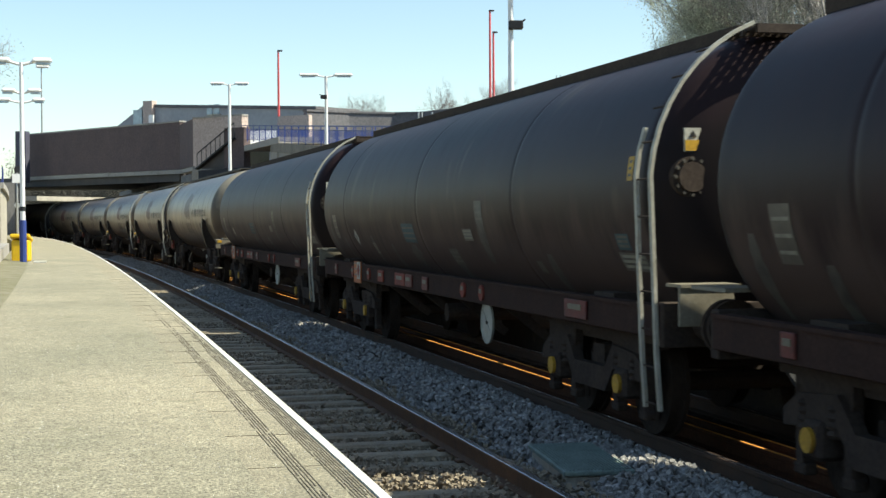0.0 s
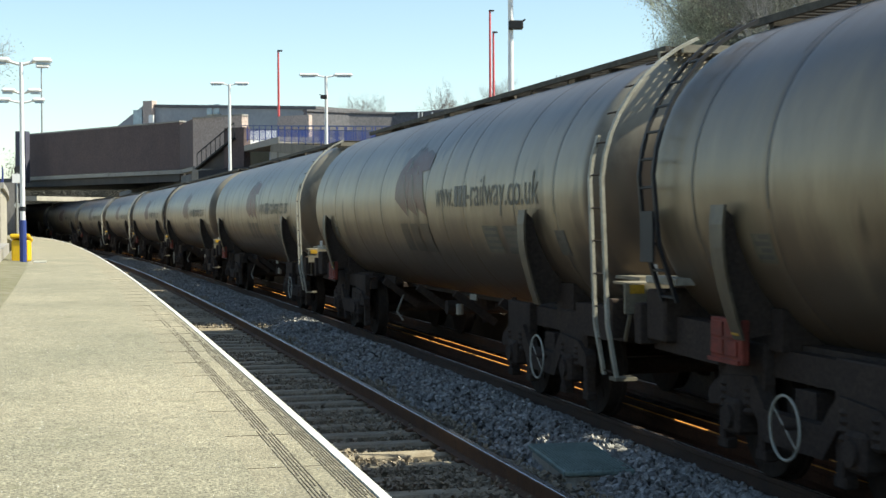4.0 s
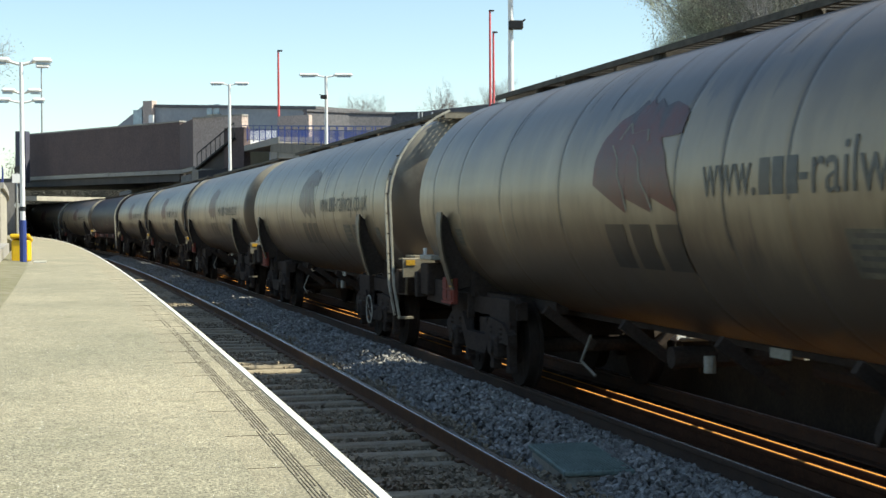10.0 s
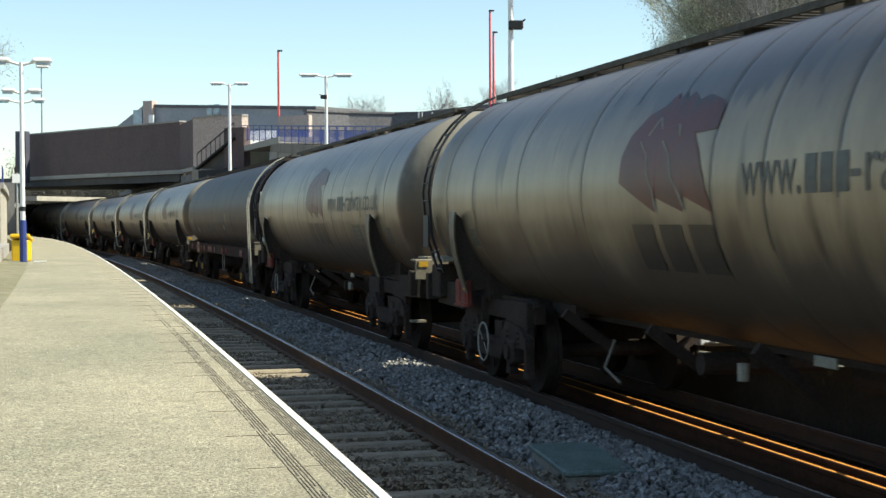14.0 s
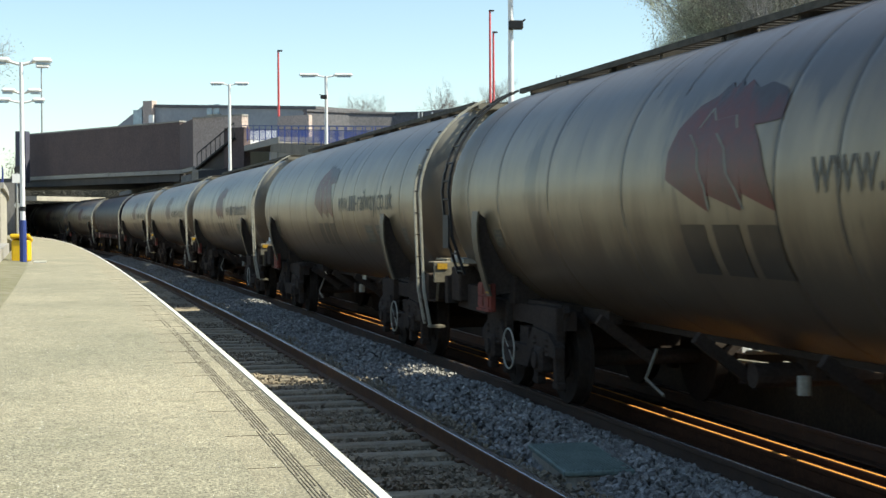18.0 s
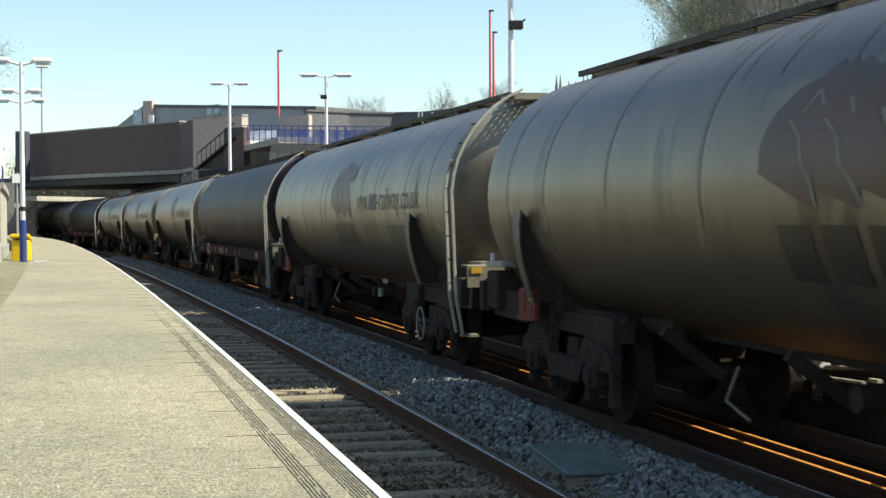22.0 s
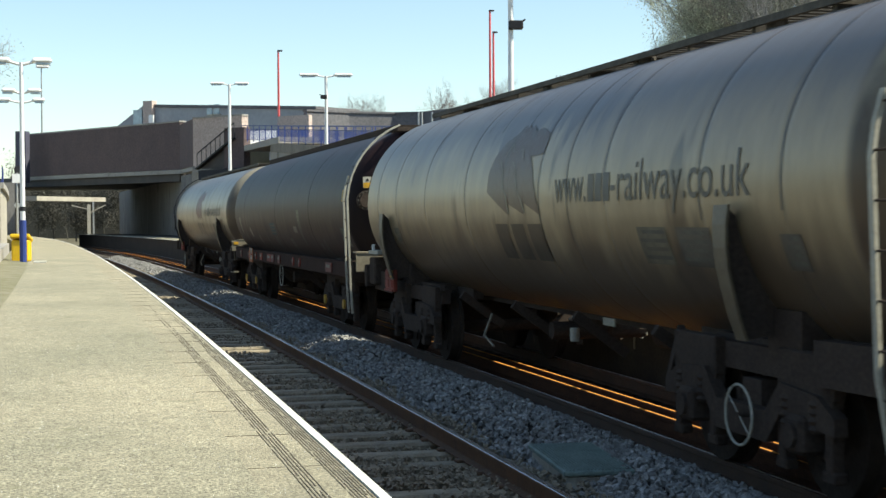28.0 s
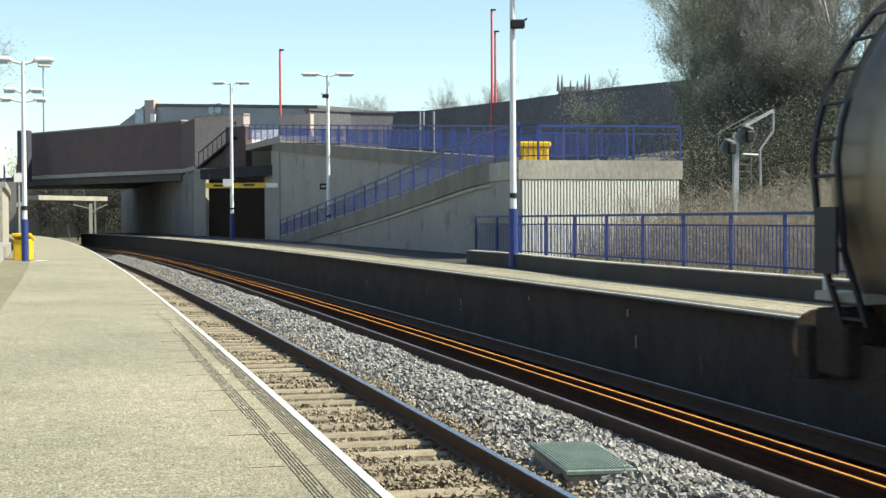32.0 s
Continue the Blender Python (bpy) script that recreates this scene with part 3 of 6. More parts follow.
def build_ramp():
    lab = "weathered grey concrete ramp wall beside the platform"
    sweep("ramp_wall_low", lambda s: [(U_A, 0.4), (U_B, 0.4), (U_B, ramp_low(s)), (U_A, ramp_low(s))], 39.4, 75, 1.5, M["concrete"], lab, category="wall")
    fas = sweep("ramp_fascia_low", lambda s: rect(U_A - 0.09, U_A - 0.004, ramp_low(s) - 0.44, ramp_low(s) + 0.1), 37.4, 75, 1.5, M["concrete_dark"], "stained concrete edge beam of the lower ramp", category="edge beam")
    sweep("drip_ledge", lambda s: rect(U_A - 0.05, U_A - 0.002, ramp_low(s) - 0.56, ramp_low(s) - 0.46), 39.5, 62.3, 1.5, M["concrete_light"], "", parent=fas)
    sweep("ramp_wall_high", lambda s: [(U_C, 0.4), (U_D, 0.4), (U_D, ramp_high(s)), (U_C, ramp_high(s))], 39.4, 87, 1.5, M["concrete"], "grey concrete wall under the upper ramp", category="wall")
    sweep("ramp_fascia_high", lambda s: rect(U_C - 0.09, U_C - 0.004, ramp_high(s) - 0.45, ramp_high(s) + 0.1), 39.4, 87, 1.5, M["concrete_dark"], "stained concrete edge beam of the upper ramp", category="edge beam")
    railing("ramp_railing", [spot(s, U_A - 0.02, ramp_low(s) + 0.1) for s in stations(37.3, 75, 3)], 0.88, 1.95, "blue painted steel railing along the lower ramp")
    railing("ramp_railing", [spot(s, U_C - 0.02, ramp_high(s) + 0.1) for s in stations(39.3, 96.5, 3)], 0.98, 1.95, "blue painted steel railing along the upper ramp")
    railing("ramp_railing", [spot(s, U_D - 0.05, ramp_high(s) + 0.1) for s in stations(39.3, 94, 3)], 0.98, 1.95, "blue painted steel railing at the back of the upper ramp")
    # the turning platform and its ribbed end wall
    sweep("landing", rect(U_A - 0.2, U_D + 0.5, 2.93, 3.42), 36.75, 39.4, 1.3, M["concrete_light"], "pale concrete landing between the two ramps", category="landing")
    wall = sweep("landing_wall", rect(U_A - 0.1, U_D + 0.4, 0.4, 2.93), 36.86, 39.3, 1.2, M["cladding"], "cream ribbed cladding wall under the landing", category="wall")
    sweep("landing_flank", rect(U_A - 0.16, U_A - 0.104, 0.4, 2.926), 36.83, 39.38, 1.2, M["concrete"], "grey concrete flank of the wall under the landing", category="wall")
    n = 50
    for i in range(n):
        u = U_A - 0.07 + (U_D - U_A + 0.44) * i / (n - 1)
        bm = bmesh.new()
        box(bm, (0, 0, 0), (0.048, 0.1, 1.98), stand(36.812, u, 1.9))
        part("rib", bm, M["cladding"], wall)
    railing("landing_railing", [spot(38.9, U_A - 0.18, 3.42), spot(36.8, U_A - 0.18, 3.42), spot(36.8, U_D + 0.45, 3.42)], 0.9, 1.3, "blue painted steel railing round the landing")
    railing("platform_fence", [spot(s, 8.68, PLAT_FAR + 0.09) for s in stations(-8.0, 40.3, 2.0)], 1.0, 2.0, "blue painted steel fence at the back of the platform")


# ---------- bridge ----------
def quad_wall(name, a, b, z0, z1, thick, material, label="", parent=None, category="", z0b=None, z1b=None):
    """An upright slab from a to b (plan points) with a thickness away from the viewer."""
    a, b = Vector((a[0], a[1], 0)), Vector((b[0], b[1], 0))
    n = Vector((-(b - a).y, (b - a).x, 0)).normalized() * thick
    z0b, z1b = z0 if z0b is None else z0b, z1 if z1b is None else z1b
    v = [a + Vector((0, 0, z0)), b + Vector((0, 0, z0b)), b + Vector((0, 0, z1b)), a + Vector((0, 0, z1))]
    v += [p + n for p in v]
    f = [(0, 1, 2, 3), (7, 6, 5, 4), (0, 4, 5, 1), (1, 5, 6, 2), (2, 6, 7, 3), (3, 7, 4, 0)]
    me = mesh_of(name, v, f, material)
    bm = bmesh.new()
    bm.from_mesh(me)
    bmesh.ops.recalc_face_normals(bm, faces=bm.faces)
    bm.to_mesh(me)
    bm.free()
    ob = new(name, me)
    if parent is not None:
        ob.parent = parent
        return tagged(ob, label)
    return tagged(ob, label, category, "", "structure")


def seen(x, dist):
    """The plan point dist metres off in the direction named by x of the picture's width of 1568 units."""
    a = radians(YAW) + math.atan((x - 784) / 2648.0)
    return (EYE.x + dist * math.sin(a), dist * math.cos(a))


def build_bridge():
    left, mid, nose, right = (-7.6, 126.0), (3.8, 107.5), (4.3, 101.0), (7.2, 97.6)
    bridge = quad_wall("bridge_parapet", left, mid, 5.62, 8.95, 0.5, M["brick_dark"], "dark brown brick parapet of the road bridge", category="bridge")
    quad_wall("parapet_turn", mid, nose, 5.62, 8.75, 0.5, M["brick_dark"], "", parent=bridge)
    quad_wall("parapet_block", nose, right, 5.4, 8.75, 0.6, M["brick_red"], "brown brick end block", parent=bridge)
    quad_wall("coping", (left[0] + 0.1, left[1] - 0.08), (mid[0] - 0.02, mid[1] - 0.08), 8.95, 9.06, 0.62, M["concrete"], "", parent=bridge)
    quad_wall("coping", (nose[0] - 0.05, nose[1] - 0.06), (right[0] + 0.02, right[1] - 0.06), 8.75, 8.86, 0.6, M["concrete"], "", parent=bridge)
    quad_wall("edge_beam", (left[0], left[1] - 0.12), (mid[0] + 0.05, mid[1] - 0.12), 5.30, 5.58, 0.6, M["concrete"], "stained concrete edge beam", parent=bridge)
    quad_wall("edge_beam", (mid[0] + 0.07, mid[1] - 0.15), (nose[0] - 0.05, nose[1] - 0.15), 5.30, 5.58, 0.6, M["concrete"], "", parent=bridge)
    quad_wall("edge_beam", (nose[0] - 0.08, nose[1] - 0.1), (right[0], right[1] - 0.1), 5.12, 5.38, 0.6, M["concrete"], "", parent=bridge)
    quad_wall("end_pillar", seen(29, 123), seen(47, 122.5), 5.0, 9.1, 0.6, M["blue_grey"], "blue-grey end pillar", parent=bridge)
    quad_wall("girder", (left[0], left[1] + 0.4), (mid[0], mid[1] + 0.4), 4.75, 5.3, 0.8, M["steel_dark"], "dark steel girder", parent=bridge)
    # deck, abutments and the passage beside the track
    deck = bmesh.new()
    vs = [deck.verts.new((*p, z)) for z in (5.0, 5.6) for p in ((-11.5, 134.2), (6.2, 105.4), (4.5, 146.0), (-16.0, 152.0))]
    for f in ((0, 1, 2, 3), (7, 6, 5, 4), (0, 4, 5, 1), (1, 5, 6, 2), (2, 6, 7, 3), (3, 7, 4, 0)):
        deck.faces.new([vs[i] for i in f])
    tagged(part("bridge_deck", deck, M["steel_dark"]), "dark underside of the road bridge", "bridge deck", "", "structure")
    quad_wall("abutment", (4.0, 107.0), (0.6, 160.0), -0.6, 5.0, -1.5, M["abutment"], "grey concrete abutment wall under the bridge", category="abutment")
    pier = quad_wall("bridge_pier", (4.2, 101.2), (4.95, 100.55), 0.4, 5.15, 0.35, M["concrete"], "grey concrete pier under the bridge corner", category="pier")
    quad_wall("pier_flank", (3.85, 107.2), (4.18, 101.3), 0.4, 5.1, 0.3, M["abutment"], "", parent=pier)
    # Sunlight on the pier's top, painted as a white patch.
    quad_wall("pier_panel", (4.6, 100.8), (4.98, 100.47), 4.6, 5.12, 0.05, M["white"], "sunlit patch painted white on the pier's top", parent=pier)
    quad_wall("abutment", (-8.0, 120.0), (-12.0, 168.0), -0.6, 5.0, 1.5, M["abutment"], "concrete abutment wall on the platform side", category="abutment")
    a, b = seen(66, 160), seen(188, 170)
    quad_wall("second_bridge", a, b, 4.15, 4.62, 2.0, M["concrete_light"], "pale concrete beam of a second bridge behind", category="bridge")
    quad_wall("passage_back", seen(355, 112), seen(500, 108), 0.4, 5.2, 0.4, M["dark_hole"], "unlit back of the station passage", category="wall")
    quad_wall("passage_ceiling", seen(352, 99.5), seen(492, 90), 4.6, 5.25, 12.0, M["dark_panel"], "dark soffit over the station passage", category="soffit")
    quad_wall("passage_side", seen(466, 94), seen(484, 90), 0.5, 4.6, 0.5, M["concrete"], "concrete side wall of the passage", category="wall")
    # sign over the passage
    sign = thing("station_sign", "yellow hanging station sign with a white end panel over the passage", "sign")
    p, q = Vector((*seen(363, 91), 0)), Vector((*seen(470, 88), 0))
    w = Vector((*seen(503, 87), 0))
    part("yellow_board", beam(bmesh.new(), p + Vector((0, 0, 4.0)), q + Vector((0, 0, 3.95)), 0.08, 0.3), M["yellow"], sign)
    part("white_board", beam(bmesh.new(), q + Vector((0, 0, 3.95)), w + Vector((0, 0, 3.93)), 0.1, 0.26), M["lamp_white"], sign, "white lit end panel")
    for f in (0.05, 0.5, 0.95):
        part("hanger", bar(bmesh.new(), p.lerp(q, f) + Vector((0, 0, 4.1)), p.lerp(q, f) + Vector((0, 0, 4.7)), 0.03), M["black"], sign)
    for f0, f1 in ((0.12, 0.3), (0.36, 0.42), (0.62, 0.8)):
        o = Vector((0, -0.06, 4.0))
        part("text_bar", beam(bmesh.new(), p.lerp(q, f0) + o, p.lerp(q, f1) + o - Vector((0, 0, 0.02)), 0.02, 0.12), M["black"], sign)
    # slab between the upper ramp and the bridge, stair down from the block
    quad_wall("ramp_head", seen(432, 96.5), seen(494, 86), 6.35, 6.72, 4.0, M["concrete"], "concrete slab joining the ramp to the bridge", category="landing")
    quad_wall("ramp_head_wall", seen(480, 90.5), seen(492, 86.5), 0.5, 6.35, 1.0, M["concrete"], "grey concrete wall at the head of the ramp", category="wall")
    hoard = thing("hoarding", "white panelled hoarding on a ledge behind the bridge railing", "hoarding", kind="structure")
    a, b = Vector((*seen(433, 97.5), 0)), Vector((*seen(490, 96.5), 0))
    n, lean = 6, Vector((0.12, 0.55, 0.75))
    for i in range(n):
        p, q = a.lerp(b, (i + 0.02) / n) + Vector((0, 0, 7.0)), a.lerp(b, (i + 0.98) / n) + Vector((0, 0, 7.0))
        bm = bmesh.new()
        vs = [bm.verts.new(v) for v in (p, q, q + lean, p + lean)]
        vs += [bm.verts.new(v.co + Vector((0, 0.05, -0.04))) for v in vs]
        for f in ((0, 1, 2, 3), (7, 6, 5, 4), (0, 4, 5, 1), (1, 5, 6, 2), (2, 6, 7, 3), (3, 7, 4, 0)):
            bm.faces.new([vs[j] for j in f])
        part("panel", bm, M["lamp_white"], hoard)
    rise = Vector((0.05, 0.3, 0.22))
    bm = bmesh.new()
    o = Vector((0, -0.4, 6.74))
    low = [bm.verts.new(v + o) for v in (a, b, b + rise, a + rise)]
    up_ = [bm.verts.new(v.co + Vector((0, -0.03, 0.05))) for v in low]
    bm.faces.new(low)
    bm.faces.new(up_)
    for i in range(4):
        bm.faces.new((low[i], low[(i + 1) % 4], up_[(i + 1) % 4], up_[i]))
    part("ledge", bm, M["lamp_white"], hoard, "sunlit white ledge")
    stair = thing("bridge_stair", "dark steel stair with a handrail on the bridge block", "stair")
    a, b = Vector((*seen(350, 99.6), 5.35)), Vector((*seen(416, 96.6), 7.2))
    part("flight", beam(bmesh.new(), a, b, 0.35, 0.1), M["black"], stair)
    # Dark triangle added to stand for the shade below the stair.
    side = bmesh.new()
    o = Vector((0.05, 0.25, 0))
    tri = [side.verts.new(v + o) for v in (a, b, Vector((b.x, b.y, 5.35)))]
    back = [side.verts.new(v.co + Vector((0.1, 0.2, 0))) for v in tri]
    for f in ((tri[0], tri[1], tri[2]), (back[2], back[1], back[0]), (tri[0], back[0], back[1], tri[1]), (tri[1], back[1], back[2], tri[2]), (tri[2], back[2], back[0], tri[0])):
        side.faces.new(f)
    part("stair_side", side, M["steel_dark"], stair, "dark panel standing for the shade below the stair")
    up = Vector((0, 0, 1.0))
    part("handrail", beam(bmesh.new(), a + up, b + up, 0.06, 0.06), M["black"], stair)
    for i in range(9):
        p = a.lerp(b, i / 8)
        part("baluster", bar(bmesh.new(), p, p + up, 0.025), M["black"], stair)
    # Dark panel put where the block lies in the stair's shade.
    quad_wall("stair_wall", seen(398, 97.4), seen(433, 96.2), 5.2, 7.9, 0.6, M["brick_dark"], "dark brick panel standing for shade at the head of the stair", category="wall")


def build_upper_town():
    # grey building behind the bridge
    hall = thing("shopping_hall", "long low grey building with a dark roof edge behind the bridge", "building")
    a, b = seen(258, 138), seen(560, 122)
    quad_wall("wall", a, b, 5.6, 12.25, 5.0, M["facade_grey"], "", parent=hall, z1b=10.95)
    quad_wall("roof_edge", (a[0], a[1] - 0.2), (b[0], b[1] - 0.2), 12.25, 12.5, 5.3, M["fascia"], "", parent=hall, z1b=11.2, z0b=10.95)
    c = seen(196, 140)
    bm = bmesh.new()
    vs = [bm.verts.new(v) for v in ((*c, 5.6), (*a, 5.6), (*a, 12.5), (*c, 10.1))]
    vs2 = [bm.verts.new((v.co.x, v.co.y + 4, v.co.z)) for v in vs]
    bm.faces.new(vs)
    bm.faces.new(vs2[::-1])
    for i in range(4):
        bm.faces.new((vs[i], vs2[i], vs2[(i + 1) % 4], vs[(i + 1) % 4]))
    part("sloping_end", bm, M["facade_grey"], hall, "sloping grey gable")
    quad_wall("pier", seen(255, 137.4), seen(271, 136.6), 9.0, 12.75, 0.6, M["brick_red"], "brown brick pier", parent=hall)
    for x0, x1, z0, z1 in ((238, 253, 10.4, 12.0), (368, 377, 11.15, 12.0), (380, 390, 11.15, 12.0)):
        w = quad_wall("window", seen(x0, 137.2 - (x0 - 258) * 0.052), seen(x1, 137.2 - (x1 - 258) * 0.052), z0, z1, 0.2, M["glass"], "pale window", parent=hall)
        quad_wall("window_sill", seen(x0 - 1, 136.9 - (x0 - 258) * 0.052), seen(x1 + 1, 136.9 - (x1 - 258) * 0.052), z0 - 0.12, z0, 0.3, M["concrete_light"], "", parent=w)
    quad_wall("small_box", seen(265, 135.6), seen(273, 135.5), 10.6, 11.4, 0.4, M["lamp_white"], "white box on the wall", parent=hall)
    quad_wall("brick_panel", seen(493, 116), seen(548, 114), 8.3, 9.95, 0.4, M["brick_red"], "brown brick panel", parent=hall)
    # the cutting beyond the bridge
    for x, d, h, sd in ((70, 205, 9, 41), (95, 215, 10, 42), (120, 225, 11, 43), (150, 215, 9, 44), (185, 200, 9, 45), (40, 210, 10, 46), (215, 215, 10, 47), (135, 200, 7, 48)):
        p = seen(x, d)
        tree("tree", (p[0], p[1], -0.6), h, 0.9, "dark tree in the cutting beyond the bridge", sd, M["cutting"], M["cutting"], 2600, 0.12, 3, trunk_r=0.15, first=0.1)
    a, b = seen(20, 240), seen(260, 235)
    quad_wall("cutting_slope", a, b, -0.6, 9.0, 10.0, M["cutting"], "overgrown slope closing the view under the bridge", category="bank")
    t = thing("line_post", "pale steel post with brackets beyond the bridge", "post", "", pose(*seen(158, 182), -0.6))
    part("post", beam(bmesh.new(), (0, 0, 0), (0, 0, 4.6), 0.4, 0.3), M["concrete_light"], t)
    part("bracket", beam(bmesh.new(), (0, 0, 3.6), (1.9, 0, 4.5), 0.12, 0.12), M["concrete_light"], t)
    part("bracket", beam(bmesh.new(), (0, 0, 4.0), (-2.0, 0, 4.5), 0.12, 0.12), M["concrete_light"], t)
    part("second_post", beam(bmesh.new(), (0.55, 0.3, 0), (0.5, 0.3, 4.9), 0.2, 0.2), M["grey_metal"], t)
    bm = bmesh.new()
    box(bm, (85, 210, 4.2), (150, 170, 8.4))
    tagged(part("raised_ground", bm, M["earth"]), "raised ground behind the road wall", "ground", "", "structure")
    # dark curving wall of the raised road
    xs = [545, 620, 700, 750, 820, 905, 1000, 1080, 1140, 1300, 1568, 1900]
    ds = [116, 118, 119, 118.5, 114, 109, 103, 99, 97, 92, 86, 80]
    pts = [Vector((*seen(x, d), 0)) for x, d in zip(xs, ds)]
    wall = thing("road_wall", "long dark brown boundary wall of the raised road", "wall", kind="structure")
    for p, q in zip(pts[:-1], pts[1:]):
        quad_wall("panel", p, q, 0.0, 10.35, 0.5, M["fascia"], "", parent=wall)
        quad_wall("coping", (p.x, p.y - 0.1), (q.x, q.y - 0.1), 10.35, 10.5, 0.7, M["fascia"], "", parent=wall)
    for x in (742, 748, 766):
        d = 104
        t = thing("vent_pipe", "thin galvanised pipe standing by the ramp", "pipe", "vent pipes")
        o = Vector((*seen(x, d), 6.0))
        part("pipe", bar(bmesh.new(), o, o + Vector((0, 0, 3.4)), 0.07), M["grey_metal"], t)
    # church tower
    d = 320
    tower = thing("church_tower", "distant stone church tower with corner pinnacles", "church tower")
    a, b = seen(986, d), seen(1042, d)
    quad_wall("shaft", a, b, -0.6, 29.2, 6.5, M["stone"], "", parent=tower)
    for x in (986, 993, 1008, 1020, 1034, 1041):
        p = Vector((*seen(x, d - 0.3), 29.0))
        h = 3.6 if x in (986, 993, 1034, 1041) else 2.3
        part("pinnacle", bar(bmesh.new(), p, p + Vector((0, 0, h)), 0.42, 6, 0.06), M["stone"], tower)
    for x in (999, 1003, 1013, 1027):
        p = Vector((*seen(x, d - 0.3), 28.2))
        part("merlon", box(bmesh.new(), (p.x, p.y, 29.5), (0.7, 0.5, 0.9)), M["stone"], tower)


# ---------- lamps ----------
def street_lamp(name, m, height, arms, label, blue=1.2, head_len=0.75, r=0.075, band=True, low=0.0):
    ob = thing(name, label, "street lamp", "platform lamps", m)
    part("base", bar(bmesh.new(), (0, 0, 0), (0, 0, blue), r * 1.35, 12), M["blue"], ob, "blue painted base")
    part("pole", bar(bmesh.new(), (0, 0, blue), (0, 0, height), r, 12, r * 0.75), M["lamp_white"], ob)
    if band:
        part("band", bar(bmesh.new(), (0, 0, blue + 0.22), (0, 0, blue + 0.33), r * 1.08, 12), M["black"], ob)
    for sx, ln in arms:
        bm = bmesh.new()
        bar(bm, (0, 0, height - 0.06), (sx * ln, 0, height + 0.02), 0.035, 8)
        part("arm", bm, M["lamp_white"], ob)
        bm = bmesh.new()
        box(bm, (sx * (ln + head_len / 2 - 0.05), 0, height + 0.05), (head_len, 0.26, 0.13), bevel=0.05)
        head = part("lantern", bm, M["lamp_white"], ob)
        part("lens", box(bmesh.new(), (sx * (ln + head_len / 2 - 0.02), 0, height - 0.03), (head_len * 0.7, 0.2, 0.05)), M["glass"], head, "clear lamp glass")
    return ob


def camera_box(ob, z, way):
    cbox = part("camera_housing", box(bmesh.new(), (0.1 * way, -0.12, z), (0.3, 0.2, 0.18), bevel=0.02), M["black"], ob, "black camera housing")
    part("bracket", bar(bmesh.new(), (0, 0, z - 0.05), (0.3 * way, -0.1, z + 0.12), 0.02), M["black"], cbox)


def build_lamps():
    m = stand(30.2, 6.58, PLAT_FAR, -13)
    lamp = street_lamp("platform_lamp", m, 6.05, ((-1, 0.45), (1, 0.45)), "white lamp post with blue base and camera", 1.24, 0.4, 0.071)
    camera_box(lamp, 5.1, 1)
    m = stand(82.4, 7.7, PLAT_FAR, -13)
    lamp = street_lamp("platform_lamp", m, 8.55, ((-1, 0.35), (1, 0.35)), "white twin lamp post by the passage, with a blue base", 1.4, 0.75, 0.1)
    part("notice", box(bmesh.new(), (-0.25, -0.12, 3.1), (0.45, 0.05, 0.4)), M["lamp_white"], lamp, "white notice plate")
    p = seen(579, 68)
    m = pose(p[0], p[1], 0.4, 0, 0, -10)
    lamp = street_lamp("platform_lamp", m, 8.05, ((-1, 0.4), (1, 0.4)), "white twin lamp post between the ramps, with a camera", 1.4, 0.85, 0.09)
    camera_box(lamp, 7.1, -1)
    m = stand(37.9, -3.45, PLAT, -3)
    street_lamp("platform_lamp", m, 4.86, ((-1, 0.3), (1, 0.3)), "white twin lamp post with a blue base on the near platform", 1.03, 0.48, 0.062)
    for d, h, arm in ((47.5, 4.95, 0.22), (53.0, 5.1, 0.4)):
        o = seen(41, d)
        street_lamp("platform_lamp", pose(o[0], o[1], PLAT, 0, 0, -2), h, ((-1, arm), (1, arm)), "white twin lamp post farther along the near platform", 1.03, 0.42, 0.055)
    o = seen(76.5, 134)
    t = thing("road_lamp", "slender grey lamp post on the road bridge", "street lamp", "", pose(o[0], o[1], 5.6))
    part("pole", bar(bmesh.new(), (0, 0, 0), (0, 0, 9.7), 0.09, 8, 0.06), M["grey_metal"], t)
    part("lantern", box(bmesh.new(), (0.1, 0, 9.75), (1.1, 0.4, 0.25), bevel=0.08), M["lamp_white"], t)
    for x, d, ytop, ybase in ((495, 117, 92, 215), (869, 111, 22, 200), (875, 114, 60, 200)):
        p = seen(x, d)
        z0, z1 = 6.0, 1.906 + (390 - ytop) * d / 2648.0
        t = thing("red_lamp_post", "tall red painted road lamp post", "street lamp", "red road lamps", pose(p[0], p[1], 0))
        part("pole", bar(bmesh.new(), (0, 0, z0 if x < 800 else 5.0), (0, 0, z1), 0.11, 10, 0.075), M["red"], t)
        part("head", box(bmesh.new(), (0.12, 0, z1 + 0.04), (0.4, 0.25, 0.12), bevel=0.04), M["black"], t)


